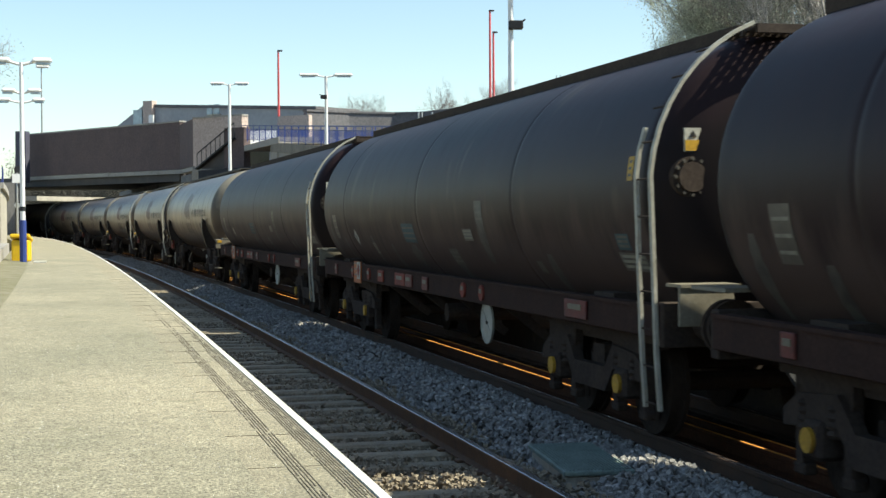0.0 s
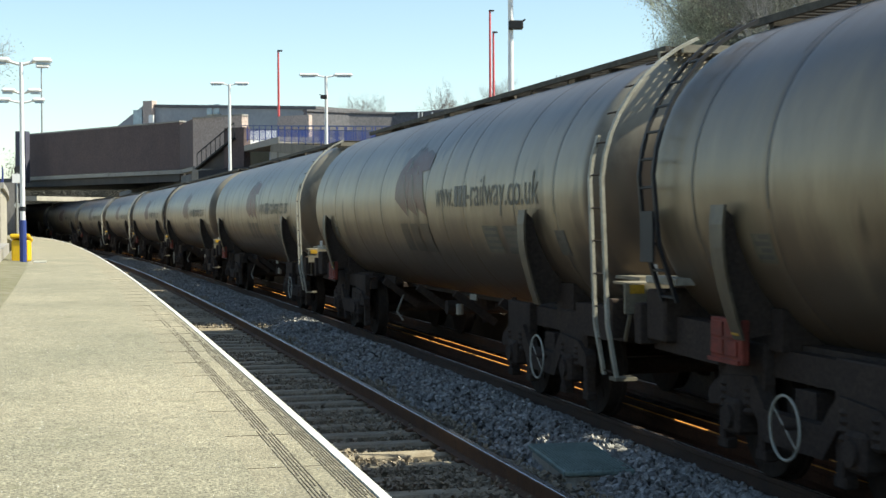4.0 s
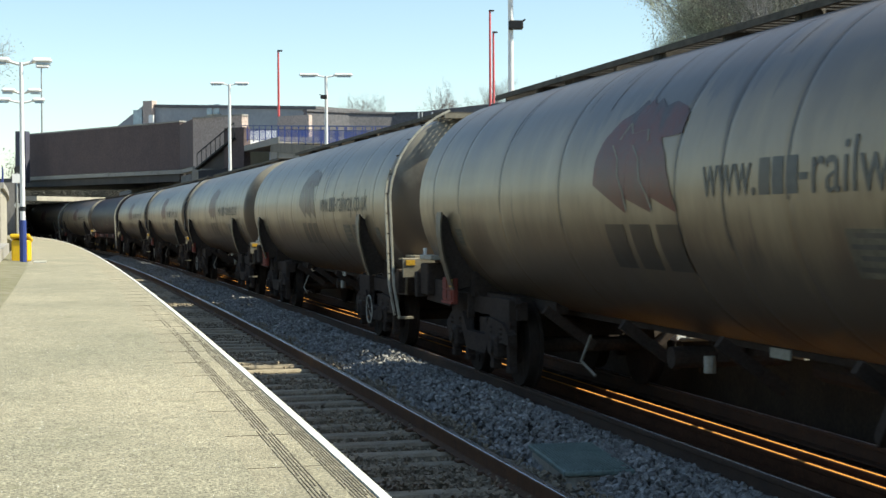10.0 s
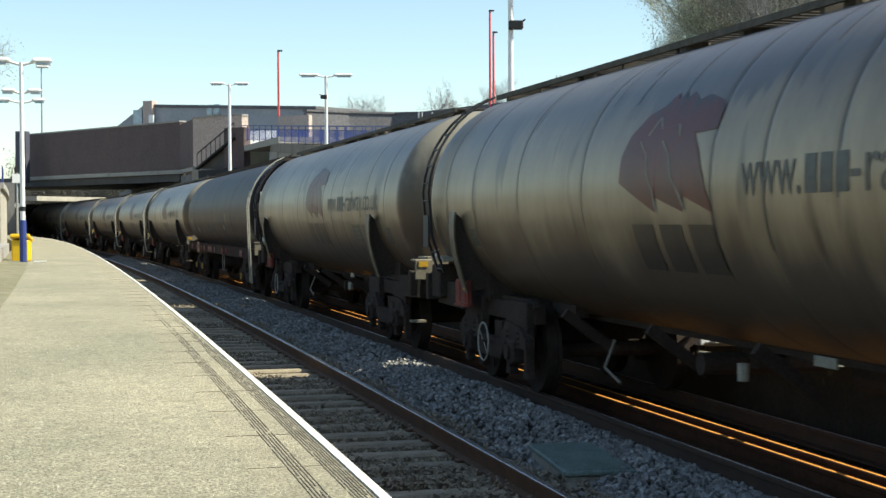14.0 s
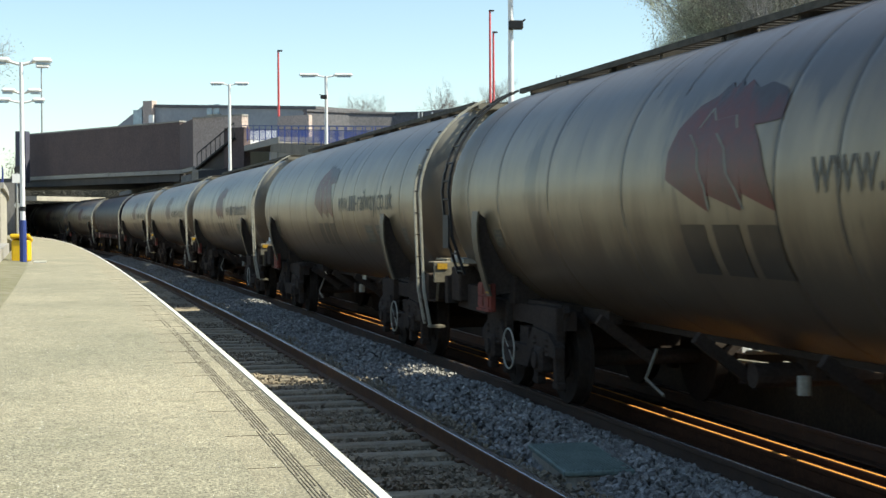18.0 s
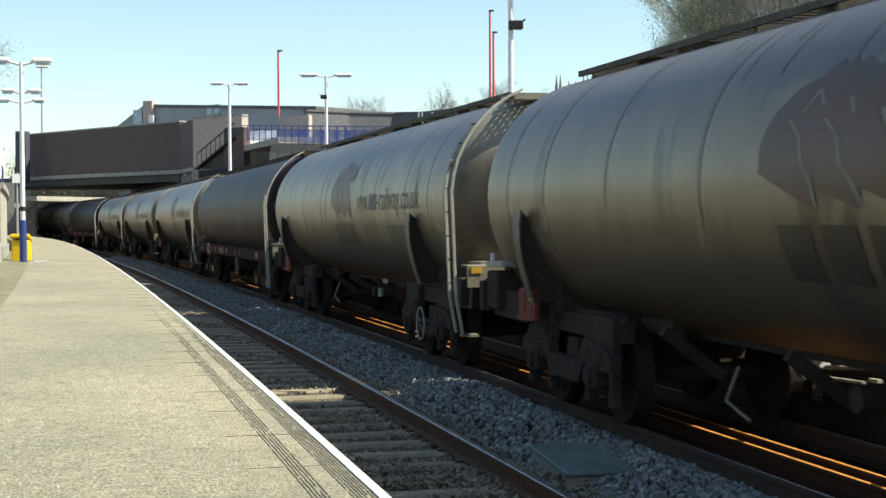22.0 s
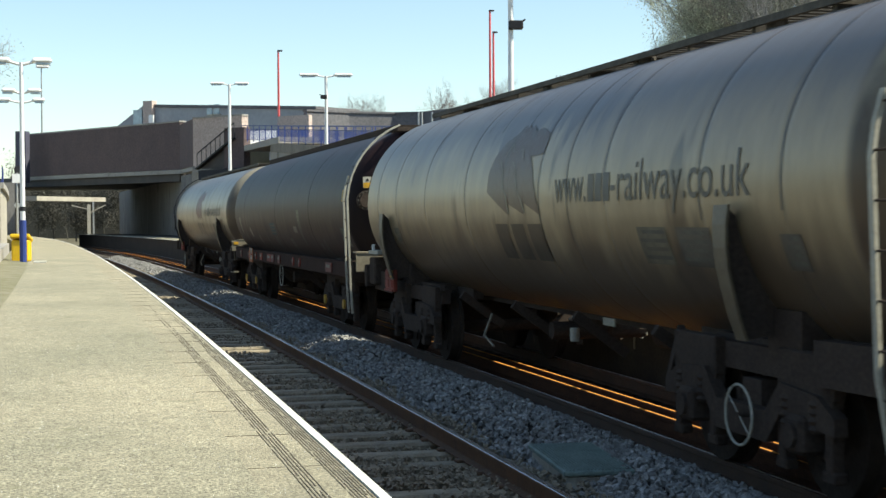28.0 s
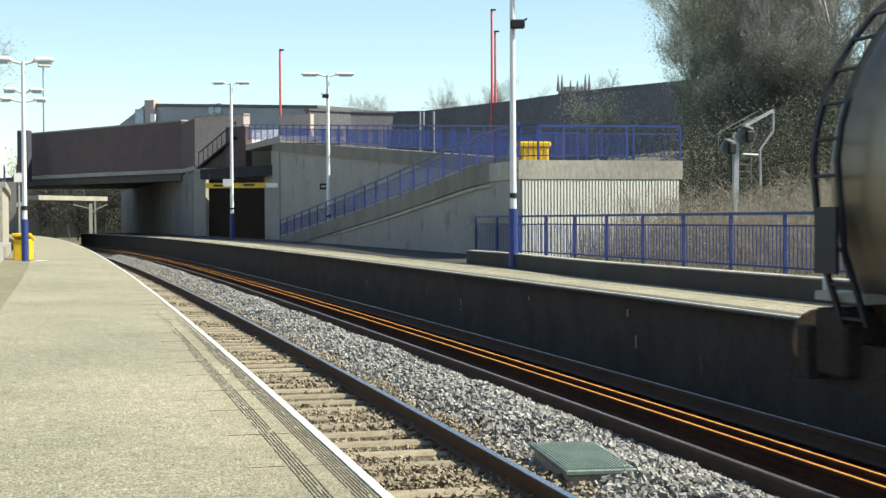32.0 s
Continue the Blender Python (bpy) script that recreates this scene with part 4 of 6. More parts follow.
# ---------- near platform's back ----------
def build_near_side():
    sweep("back_wall_near", rect(-4.55, -4.2, 0.4, 2.95), 48, 118, 2, M["concrete_light"], "pale concrete wall at the back of the near platform", category="wall")
    sweep("back_wall_coping", rect(-4.62, -4.1, 2.96, 3.14), 48, 118, 2, M["concrete"], "grey coping on the back wall", category="coping")
    sweep("low_wall_near", rect(-4.3, -3.95, 0.4, 1.28), 20, 47.8, 2, M["concrete"], "low mossy concrete wall behind the platform", category="wall")
    sweep("bank_near", [(-4.3, 0.3), (-4.3, 1.0), (-9, 2.8), (-26, 4.2), (-60, 5.0), (-60, 0.3)], -60, 125, 4, M["earth"], "grassy bank behind the near platform", category="bank")
    railing("bank_railing", [spot(s, -4.35, 3.14) for s in stations(64, 100, 4)], 1.0, 2.0, "blue painted railing on top of the back wall")
    # grit bin
    b = thing("grit_bin", "yellow plastic grit bin with a sloping lid", "grit bin", "", stand(38.9, -3.50, PLAT, -8))
    bm = bmesh.new()
    box(bm, (0, 0, 0.27), (0.42, 0.5, 0.54), bevel=0.03)
    part("body", bm, M["yellow"], b)
    bm = bmesh.new()
    box(bm, (0, 0, 0.0), (0.48, 0.6, 0.09), pose(0, 0, 0.59, -12), bevel=0.02)
    part("lid", bm, M["yellow"], b)
    yb = thing("grit_bin", "yellow plastic grit bin standing on the ramp landing", "grit bin", "", stand(38.0, 9.62, 3.42, -8))
    bm = bmesh.new()
    box(bm, (0, 0, 0.19), (0.74, 0.5, 0.38), bevel=0.03)
    part("body", bm, M["yellow"], yb)
    part("lid", box(bmesh.new(), (0, 0, 0.46), (0.84, 0.58, 0.14), bevel=0.03), M["yellow"], yb)
    for i in range(5):
        part("rib", box(bmesh.new(), (-0.3 + i * 0.15, -0.262, 0.2), (0.03, 0.02, 0.3)), M["yellow"], yb)
    for x, y, d, w_, h_, mt in ((525, 340, 84, 0.42, 0.3, "black"), (573, 331, 70, 0.5, 0.28, "black"), (547, 359, 84, 0.4, 0.24, "lamp_white"), (888, 377, 42, 0.13, 0.55, "plate_grey")):
        p = seen(x, d)
        sg = thing("wall_notice", "small notice plate by the ramp wall", "notice", "wall notices", pose(p[0], p[1], 1.906 + (390 - y) * d / 2648.0, 0, 0, -8))
        part("plate", box(bmesh.new(), (0, 0, 0), (w_, 0.03, h_), bevel=0.005), M[mt], sg)
        part("post", bar(bmesh.new(), (0, 0.04, -(1.0 + (390 - y) * d / 2648.0)), (0, 0.04, 0), 0.03), M["grey_metal"], sg)
        part("text_bar", box(bmesh.new(), (0, -0.018, 0), (w_ * 0.7, 0.006, h_ * 0.3)), M["label_pale"] if mt == "black" else M["black"], sg)
    s = thing("platform_sign", "small white sign on a post by the back wall", "sign", "", stand(70, -3.75, PLAT))
    part("pole", bar(bmesh.new(), (0, 0, 0), (0, 0, 3.2), 0.05), M["grey_metal"], s)
    part("plate", box(bmesh.new(), (0.0, -0.07, 2.95), (0.42, 0.05, 0.4)), M["lamp_white"], s)
    p = thing("blue_post", "short blue painted post by the low wall", "post", "", stand(26.5, -3.78, PLAT))
    part("pole", bar(bmesh.new(), (0, 0, 0), (0, 0, 0.75), 0.05, 10), M["blue"], p)
    t = thing("dark_signal_box", "dark equipment post under the bridge", "equipment post", "", stand(84, -3.5, PLAT))
    part("pole", box(bmesh.new(), (0, 0, 2.0), (0.34, 0.2, 4.0)), M["black"], t)
    part("lamp_case", bar(bmesh.new(), (-0.05, -0.14, 1.9), (-0.05, -0.05, 1.9), 0.16), M["grey_metal"], t)
    t = thing("paper_litter", "scrap of white paper on the platform", "litter", "", stand(37.5, -3.05, PLAT + 0.004))
    part("paper", box(bmesh.new(), (0, 0, 0.02), (0.3, 0.4, 0.03)), M["white"], t)


# ---------- trees and scrub ----------
def prisms(name, segs, material, sides=4):
    """Tapered sticks: (a, b, ra, rb) each."""
    verts, faces = [], []
    for a, b, ra, rb in segs:
        d = (b - a)
        if d.length < 1e-5:
            continue
        d.normalize()
        e = d.orthogonal().normalized()
        f = d.cross(e)
        k = len(verts)
        for p, r in ((a, ra), (b, rb)):
            for i in range(sides):
                w = 2 * math.pi * i / sides
                verts.append(p + (e * math.cos(w) + f * math.sin(w)) * r)
        for i in range(sides):
            j = (i + 1) % sides
            faces.append((k + i, k + j, k + sides + j, k + sides + i))
    return mesh_of(name, verts, faces, material, True)


def leaves(name, spots_, size, material, rng):
    n = len(spots_)
    p = np.array(spots_, dtype=float)
    a = rng.normal(size=(n, 3))
    a /= np.linalg.norm(a, axis=1)[:, None]
    b = np.cross(a, rng.normal(size=(n, 3)))
    b /= np.linalg.norm(b, axis=1)[:, None]
    sz = size * rng.uniform(0.5, 1.4, size=(n, 1))
    q = np.stack([p - a * sz, p - b * sz * 0.55, p + a * sz, p + b * sz * 0.55], 1).reshape(-1, 3)
    me = bpy.data.meshes.new(name)
    me.from_pydata(q.tolist(), [], [(4 * i, 4 * i + 1, 4 * i + 2, 4 * i + 3) for i in range(n)])
    me.materials.append(material)
    return me


def tree(name, at_, height, spread, label, seed, bark, leaf=None, n_leaf=0, leaf_size=0.06, levels=4, lean=0.0, trunk_r=None, first=0.25, twig=0.006, kids=4, cat="tree"):
    rng = random.Random(seed)
    nr = np.random.default_rng(seed)
    segs, tips = [], []

    def grow(p, d, length, r, lev):
        n = 3
        for i in range(n):
            d2 = (d + Vector((rng.uniform(-1, 1), rng.uniform(-1, 1), rng.uniform(-0.5, 0.9))) * 0.16).normalized()
            q = p + d2 * length / n
            r2 = max(twig, r * 0.86)
            segs.append((p, q, r, r2))
            if lev > 0 and (lev < levels or i >= 1 or first < 0.2):
                for _ in range(kids if lev == levels else max(2, kids - 1)):
                    side = d2.orthogonal()
                    side.rotate(Matrix.Rotation(rng.uniform(0, 6.28), 3, d2))
                    out = (d2 * rng.uniform(0.35, 0.9) + side * rng.uniform(0.5, 1.0) * spread + Vector((0, 0, 0.25))).normalized()
                    grow(p.lerp(q, rng.uniform(0.3, 1)), out, length * rng.uniform(0.38, 0.62), r2 * rng.uniform(0.4, 0.6), lev - 1)
            if lev <= 1:
                tips.append(q)
            p, d, r = q, d2, r2

    grow(Vector((0, 0, 0)), Vector((lean, 0, 1)).normalized(), height * 0.72, trunk_r or height * 0.016, levels)
    ob = thing(name, label, cat, "", pose(*at_))
    tr = new("trunk", prisms("trunk", segs, bark, 4))
    tr.parent = ob
    if leaf and n_leaf:
        pts = []
        for _ in range(n_leaf):
            t = tips[rng.randrange(len(tips))]
            pts.append(t + Vector((rng.gauss(0, 1), rng.gauss(0, 1), rng.gauss(0, 1))) * (0.16 + leaf_size * 2.6))
        cr = new("crown", leaves("crown", pts, leaf_size, leaf, nr))
        cr.parent = ob
    return ob


def build_green():
    # bank behind the fence on the far side
    sweep("bank_far", [(8.85, 0.3), (8.85, 0.93), (12.5, 1.15), (16, 2.2), (30, 5.5), (60, 6.5), (60, 0.3)], -60, 34.8, 4, M["earth"], "rough scrubby bank behind the far platform", category="bank")
    sweep("bank_upper", [(13.2, 0.3), (13.2, 1.4), (16, 2.2), (30, 5.5), (60, 6.5), (60, 0.3)], 34.8, 84, 4, M["earth"], "rough bank below the raised road", category="bank")
    spec = [  # x across the view, distance, top's height, spread, leaf, number, seed
        (1275, 60, 13.2, 0.42, "leaf", 15000, 1), (1330, 68, 15.5, 0.55, "leaf", 15000, 2), (1300, 56, 10.0, 0.6, "leaf", 12000, 3), (1380, 66, 16, 0.45, None, 0, 4),
        (1420, 56, 14.5, 0.4, None, 0, 5), (1285, 50, 6.5, 0.6, "leaf_dark", 10000, 6), (1480, 54, 14.5, 0.4, None, 0, 7), (1360, 54, 9.5, 0.6, "leaf_dark", 12000, 8),
        (1550, 52, 14, 0.45, None, 0, 9), (1430, 60, 12.0, 0.6, "leaf", 12000, 10), (1480, 66, 16, 0.5, "leaf_dark", 6000, 11),
        (1240, 66, 12.6, 0.42, "leaf", 14000, 13), (1222, 58, 8.2, 0.5, "leaf", 8000, 33), (1350, 52, 12.0, 0.4, None, 0, 34), (1275, 57, 11.0, 0.35, None, 0, 35), (1068, 56, 6.4, 0.6, "leaf", 2500, 14), (1400, 50, 7.5, 0.6, "leaf_dark", 10000, 16),
        (1300, 62, 12.5, 0.5, None, 0, 17), (1480, 50, 7.5, 0.7, "leaf_dark", 10000, 18), (1450, 57, 13.0, 0.4, None, 0, 19), (1440, 70, 16.5, 0.45, None, 0, 51), (1500, 70, 17, 0.45, None, 0, 52), (1560, 68, 16.5, 0.45, None, 0, 53), (1530, 60, 14.0, 0.5, "leaf_dark", 7000, 54), (1470, 62, 15.0, 0.4, "leaf_dark", 5000, 55), (1340, 58, 13.0, 0.4, None, 0, 56), (1405, 55, 12.0, 0.5, "leaf_dark", 6000, 57), (1580, 58, 13.0, 0.5, "leaf_dark", 7000, 58), (1515, 56, 13.5, 0.4, None, 0, 20), (1395, 61, 14.5, 0.4, None, 0, 26)]
    for x, d, top, sp, lf, n, sd in spec:
        q = seen(x, d)
        z = 1.4 + max(0, (q[0] - 13)) * 0.22
        p, h = (q[0], q[1], z - 0.2), top - z
        lab = {"leaf": "tree in fresh grey-green spring leaf on the bank", "leaf_dark": "shady tree with thin dark leaf on the bank", None: "slender bare birch with pale stems on the bank"}[lf]
        tree("tree", tuple(p), h, sp, lab, sd, M["bark_pale"] if lf is None else M["bark"], M[lf] if lf else None, int(n * 2.6), 0.029, 4, trunk_r=0.08 if lf is None else 0.11, twig=0.006, kids=3)
    for x, d, y0, y1, sd in ((660, 210, 172, 200, 21), (770, 190, 160, 200, 22), (868, 170, 152, 195, 23), (955, 190, 165, 190, 24), (1080, 150, 154, 180, 25)):
        p = seen(x, d)
        h = (390 - y0) * d / 2648.0 + 1.9
        tree("bare_tree", (p[0], p[1], 8.3), (h - 8.3) * 0.9, 0.62, "distant bare winter tree beyond the road wall", sd, M["twig"], None, 0, levels=4, trunk_r=0.09, twig=0.0042, kids=4)
    p = seen(-105, 60)
    tree("tree", (p[0], p[1], 2.4), 8.3, 0.7, "tree in pale yellow-green spring leaf beside the platform", 31, M["bark_pale"], M["leaf_pale"], 16000, 0.036, 4, trunk_r=0.08, kids=4, twig=0.004)
    # brambles and dry stems on the bank
    rng = random.Random(5)
    segs = []
    for _ in range(8200):
        s, u = rng.uniform(8, 34.5), 9.0 + abs(rng.gauss(0, 3.4))
        z = 0.95 + max(0, u - 12.5) * 0.28 + max(0, u - 16) * 0.03
        p = spot(s, u, z - 0.05)
        h = rng.uniform(0.4, 1.75) * (0.55 if u < 10 else 1)
        q = p + Vector((rng.gauss(0, 0.25), rng.gauss(0, 0.25), 1)).normalized() * h
        segs.append((p, q, 0.0055, 0.003))
        for _ in range(3):
            f = p.lerp(q, rng.uniform(0.3, 1))
            segs.append((f, f + Vector((rng.gauss(0, 1), rng.gauss(0, 1), rng.gauss(0.6, 0.5))).normalized() * h * 0.3, 0.0042, 0.0022))
    tagged(new("bramble_scrub", prisms("bramble_scrub", segs, M["bramble"], 3)), "tangle of dry brown bramble stems on the bank", "scrub", "", "stuff")
    # evergreen undergrowth below the trees
    nr = np.random.default_rng(6)
    pts = []
    for _ in range(640):
        x, d = rng.uniform(1190, 1640), rng.uniform(42, 56)
        q = seen(x, d)
        z = 1.4 + max(0, (q[0] - 13)) * 0.22 + rng.uniform(0.0, 2.6)
        for _ in range(190):
            pts.append((q[0] + rng.gauss(0, 0.45), q[1] + rng.gauss(0, 0.45), max(0.9, z + rng.gauss(0, 0.4))))
    tagged(new("undergrowth", leaves("undergrowth", pts, 0.03, M["shrub"], nr)), "dense dark evergreen undergrowth below the trees", "undergrowth", "", "stuff")
    sig = thing("railway_signal", "grey steel signal post with hoops and heads seen from behind", "signal", "", pose(*seen(1295, 36), 0))
    px = lambda x, y: Vector(((x - 1295) * 36 / 2648.0, 0, 1.906 + (390 - y) * 36 / 2648.0))
    part("post", beam(bmesh.new(), px(1298, 420), px(1300, 243), 0.1, 0.12), M["grey_metal"], sig)
    part("arm", beam(bmesh.new(), px(1316, 231), px(1371, 203), 0.07, 0.07), M["grey_metal"], sig)
    part("hoop", tube(bmesh.new(), [px(1370, 204), px(1370, 239), px(1345, 272), px(1346, 335)], 0.03, 8), M["grey_metal"], sig)
    part("brace", tube(bmesh.new(), [px(1310, 280), px(1342, 281)], 0.03, 8), M["grey_metal"], sig)
    part("guard_rail", tube(bmesh.new(), [px(1337, 207), px(1300, 226), px(1267, 243), px(1267, 268)], 0.014), M["dim_steel"], sig)
    part("guard_rail", tube(bmesh.new(), [px(1340, 214), px(1302, 233)], 0.012), M["dim_steel"], sig)
    part("ladder_rail", tube(bmesh.new(), [px(1291, 330), px(1291, 258)], 0.018), M["black"], sig)
    part("ladder_rail", tube(bmesh.new(), [px(1328, 330), px(1328, 246)], 0.014), M["dim_steel"], sig)
    for i in range(6):
        part("rung", tube(bmesh.new(), [px(1303, 322 - i * 12), px(1328, 322 - i * 12)], 0.008), M["dim_steel"], sig)
    for x, y, r in ((1284, 269, 0.17), (1317, 248, 0.21)):
        bm = bmesh.new()
        o = px(x, y)
        n = 20
        ring = [o + Vector((r * math.cos(2 * math.pi * i / n), -0.1, r * math.sin(2 * math.pi * i / n))) for i in range(n + 1)]
        tube(bm, ring, 0.022)
        bar(bm, o + Vector((0, -0.06, 0)), o + Vector((0, 0.04, 0)), r, 18)
        hd = part("signal_head", bm, M["dim_steel"], sig, "round grey backboard with a raised rim")
        part("case", box(bmesh.new(), tuple(o + Vector((0.05, -0.16, -0.02))), (0.17, 0.14, 0.24), bevel=0.02), M["black"], hd, "dark lamp case")
        part("hood", beam(bmesh.new(), o + Vector((-0.1, -0.12, r + 0.03)), o + Vector((0.12, -0.12, r - 0.05)), 0.16, 0.05), M["grey_metal"], hd)


# ---------- ballast and sleepers ----------
def stones(name, places, sizes, material, seed, label):
    """Many angular stones in one mesh; each a squeezed and sheared block."""
    rng = np.random.default_rng(seed)
    n = len(places)
    base = np.array([(x, y, z) for x in (-1, 1) for y in (-1, 1) for z in (-1, 1)], float)
    base = base[None] * rng.uniform(0.45, 1.0, size=(n, 8, 3))
    base *= rng.uniform(0.6, 1.15, size=(n, 1, 3))
    q = rng.normal(size=(n, 4))
    q /= np.linalg.norm(q, axis=1)[:, None]
    w, x, y, z = q.T
    R = np.stack([1 - 2 * (y * y + z * z), 2 * (x * y - z * w), 2 * (x * z + y * w), 2 * (x * y + z * w), 1 - 2 * (x * x + z * z), 2 * (y * z - x * w),
                  2 * (x * z - y * w), 2 * (y * z + x * w), 1 - 2 * (x * x + y * y)], 1).reshape(n, 3, 3)
    v = np.einsum("nij,nkj->nki", R, base) * np.array(sizes)[:, None, None] + np.array(places)[:, None, :]
    f = np.array([(0, 1, 3, 2), (4, 6, 7, 5), (0, 4, 5, 1), (2, 3, 7, 6), (0, 2, 6, 4), (1, 5, 7, 3)])
    faces = (f[None] + 8 * np.arange(n)[:, None, None]).reshape(-1, 4)
    me = bpy.data.meshes.new(name)
    me.from_pydata(v.reshape(-1, 3).tolist(), [], faces.tolist())
    me.materials.append(material)
    return tagged(new(name, me), label, "ballast", "", "stuff")


def scatter(rng, n, s0, s1, u0, u1, height, power=1.6):
    """Places strewn over a strip, thicker near s0; height: a function of u and s."""
    out = []
    for _ in range(n):
        s = s0 + (s1 - s0) * rng.random() ** power
        u = rng.uniform(u0, u1)
        out.append(tuple(spot(s, u, height(u, s))))
    return out


def build_ballast():
    rng = random.Random(11)

    def hump(u, s):
        w = 0.04 * math.sin(s * 0.9) + 0.03 * math.sin(s * 2.3 + 1)
        return -0.17 + (0.13 + w) * max(0, 1 - ((u - 1.78) / 0.62) ** 2) + rng.uniform(-0.02, 0.03)

    p = scatter(rng, 34000, 5, 85, 1.12, 2.42, hump, 2.2)
    stones("new_ballast", p, [rng.uniform(0.013, 0.034) for _ in p], M["ballast"], 1, "heap of clean pale granite ballast between the tracks")
    p = scatter(rng, 44000, 5, 70, -1.3, 1.25, lambda u, s: -0.205 + rng.uniform(-0.03, 0.035) + 0.03 * math.sin(s * 1.7 + u * 2) + (0.05 if u > 0.85 or u < -0.9 else 0), 2.0)
    stones("old_ballast", p, [rng.uniform(0.010, 0.025) for _ in p], M["ballast_old"], 2, "brown weathered ballast among the sleepers")
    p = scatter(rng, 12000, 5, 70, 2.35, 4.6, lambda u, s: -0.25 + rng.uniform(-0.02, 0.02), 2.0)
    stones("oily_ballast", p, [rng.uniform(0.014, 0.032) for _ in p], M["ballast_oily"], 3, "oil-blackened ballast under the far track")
    # loose grit on the platform
    p = [tuple(spot(3.5 + 30 * rng.random() ** 1.7, rng.uniform(EDGE - 1.85, EDGE - 0.05), PLAT + 0.001)) for _ in range(4500)]
    stones("platform_grit", p, [rng.uniform(0.001, 0.0028) for _ in p], M["white"], 5, "pale loose grit strewn over the platform")
    # sleepers
    def sleeper_mesh(name, material):
        bm = bmesh.new()
        box(bm, (0, 0, -0.10), (2.42, 0.24, 0.19), bevel=0.025)
        bmesh.ops.recalc_face_normals(bm, faces=bm.faces)
        me = bpy.data.meshes.new(name)
        bm.to_mesh(me)
        bm.free()
        me.materials.append(material)
        return me
    def pad_mesh():
        bm = bmesh.new()
        box(bm, (0.6525, 0, 0.005), (0.06, 0.1, 0.035), bevel=0.01)
        me = bpy.data.meshes.new("rail_clip")
        bm.to_mesh(me)
        bm.free()
        me.materials.append(M["rail_rust"])
        return me
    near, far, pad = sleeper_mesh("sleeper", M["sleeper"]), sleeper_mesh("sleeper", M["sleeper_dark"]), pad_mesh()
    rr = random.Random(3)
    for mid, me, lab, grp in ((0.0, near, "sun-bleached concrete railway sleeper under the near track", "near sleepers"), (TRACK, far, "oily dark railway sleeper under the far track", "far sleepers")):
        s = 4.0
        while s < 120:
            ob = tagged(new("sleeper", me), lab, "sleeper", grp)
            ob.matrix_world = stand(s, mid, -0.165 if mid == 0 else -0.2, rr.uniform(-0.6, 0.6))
            if mid == 0 and s < 40:
                c = new("rail_clip", pad)
                c.parent = ob
            s += 0.647
    # cover box beside the track
    cov = thing("cable_cover", "green-grey ribbed cover slab on a concrete box between the tracks", "cover slab", "", stand(11.5, 1.42, -0.295, -6))
    part("box", box(bmesh.new(), (0, 0, 0.12), (0.50, 1.34, 0.24), bevel=0.01), M["concrete_light"], cov)
    part("lid", box(bmesh.new(), (0, 0, 0.262), (0.56, 1.42, 0.04), bevel=0.008), M["cover_green"], cov)
    for i in range(19):
        part("ridge", box(bmesh.new(), (-0.25 + i * 0.028, 0, 0.286), (0.013, 1.36, 0.012)), M["cover_green"], cov)


def build_wall_marks():
    """Small marker plates and pale scars on the sooty platform wall."""
    for s_, z_, w_, h_, mt in ((27.8, 0.3, 0.07, 0.13, "plate_grey"), (27.8, 0.17, 0.06, 0.05, "plate_grey"), (18.8, 0.25, 0.06, 0.17, "plate_grey"), (19.1, 0.62, 0.1, 0.1, "saddle"), (23.5, 0.6, 0.1, 0.07, "saddle"), (36.6, 0.32, 0.07, 0.14, "saddle")):
        mk = thing("wall_marker", "small pale marker plate on the sooty platform wall", "marker", "wall markers", stand(s_, EDGE_FAR + 0.112, z_))
        part("plate", box(bmesh.new(), (0, 0, 0), (0.015, w_, h_), bevel=0.003), M[mt], mk)


# ---------- tank wagons ----------
TANK_R, TANK_Z = 1.31, 2.15
PITCH_W = 16.58


def skin(bm, y0, y1, z0, z1, lift=0.0035, bow=3):
    """A patch on the tank's near side, from y0 to y1 and between two heights."""
    a0, a1 = (math.pi - math.asin(max(-1, min(1, (z - TANK_Z) / TANK_R))) for z in (z0, z1))
    r = TANK_R + lift
    bow = max(bow, int(abs(z1 - z0) / 0.05) + 1)
    rows = []
    for i in range(bow + 1):
        a = a0 + (a1 - a0) * i / bow
        rows.append([bm.verts.new((r * math.cos(a), y, TANK_Z + r * math.sin(a))) for y in (y0, y1)])
    for p, q in zip(rows[:-1], rows[1:]):
        bm.faces.new((p[0], p[1], q[1], q[0]))
    return bm


def diamond(bm, y, z, ry, rz, lift):
    """A lozenge-shaped placard on the tank's near side."""
    mid, rim = None, []
    for oy, oz in ((0, 0), (-ry, 0), (0, -rz), (ry, 0), (0, rz)):
        a = math.pi - math.asin((z + oz - TANK_Z) / TANK_R)
        v = bm.verts.new(((TANK_R + lift) * math.cos(a), y + oy, TANK_Z + (TANK_R + lift) * math.sin(a)))
        if mid is None:
            mid = v
        else:
            rim.append(v)
    for i in range(4):
        bm.faces.new((mid, rim[i], rim[(i + 1) % 4]))
    return bm


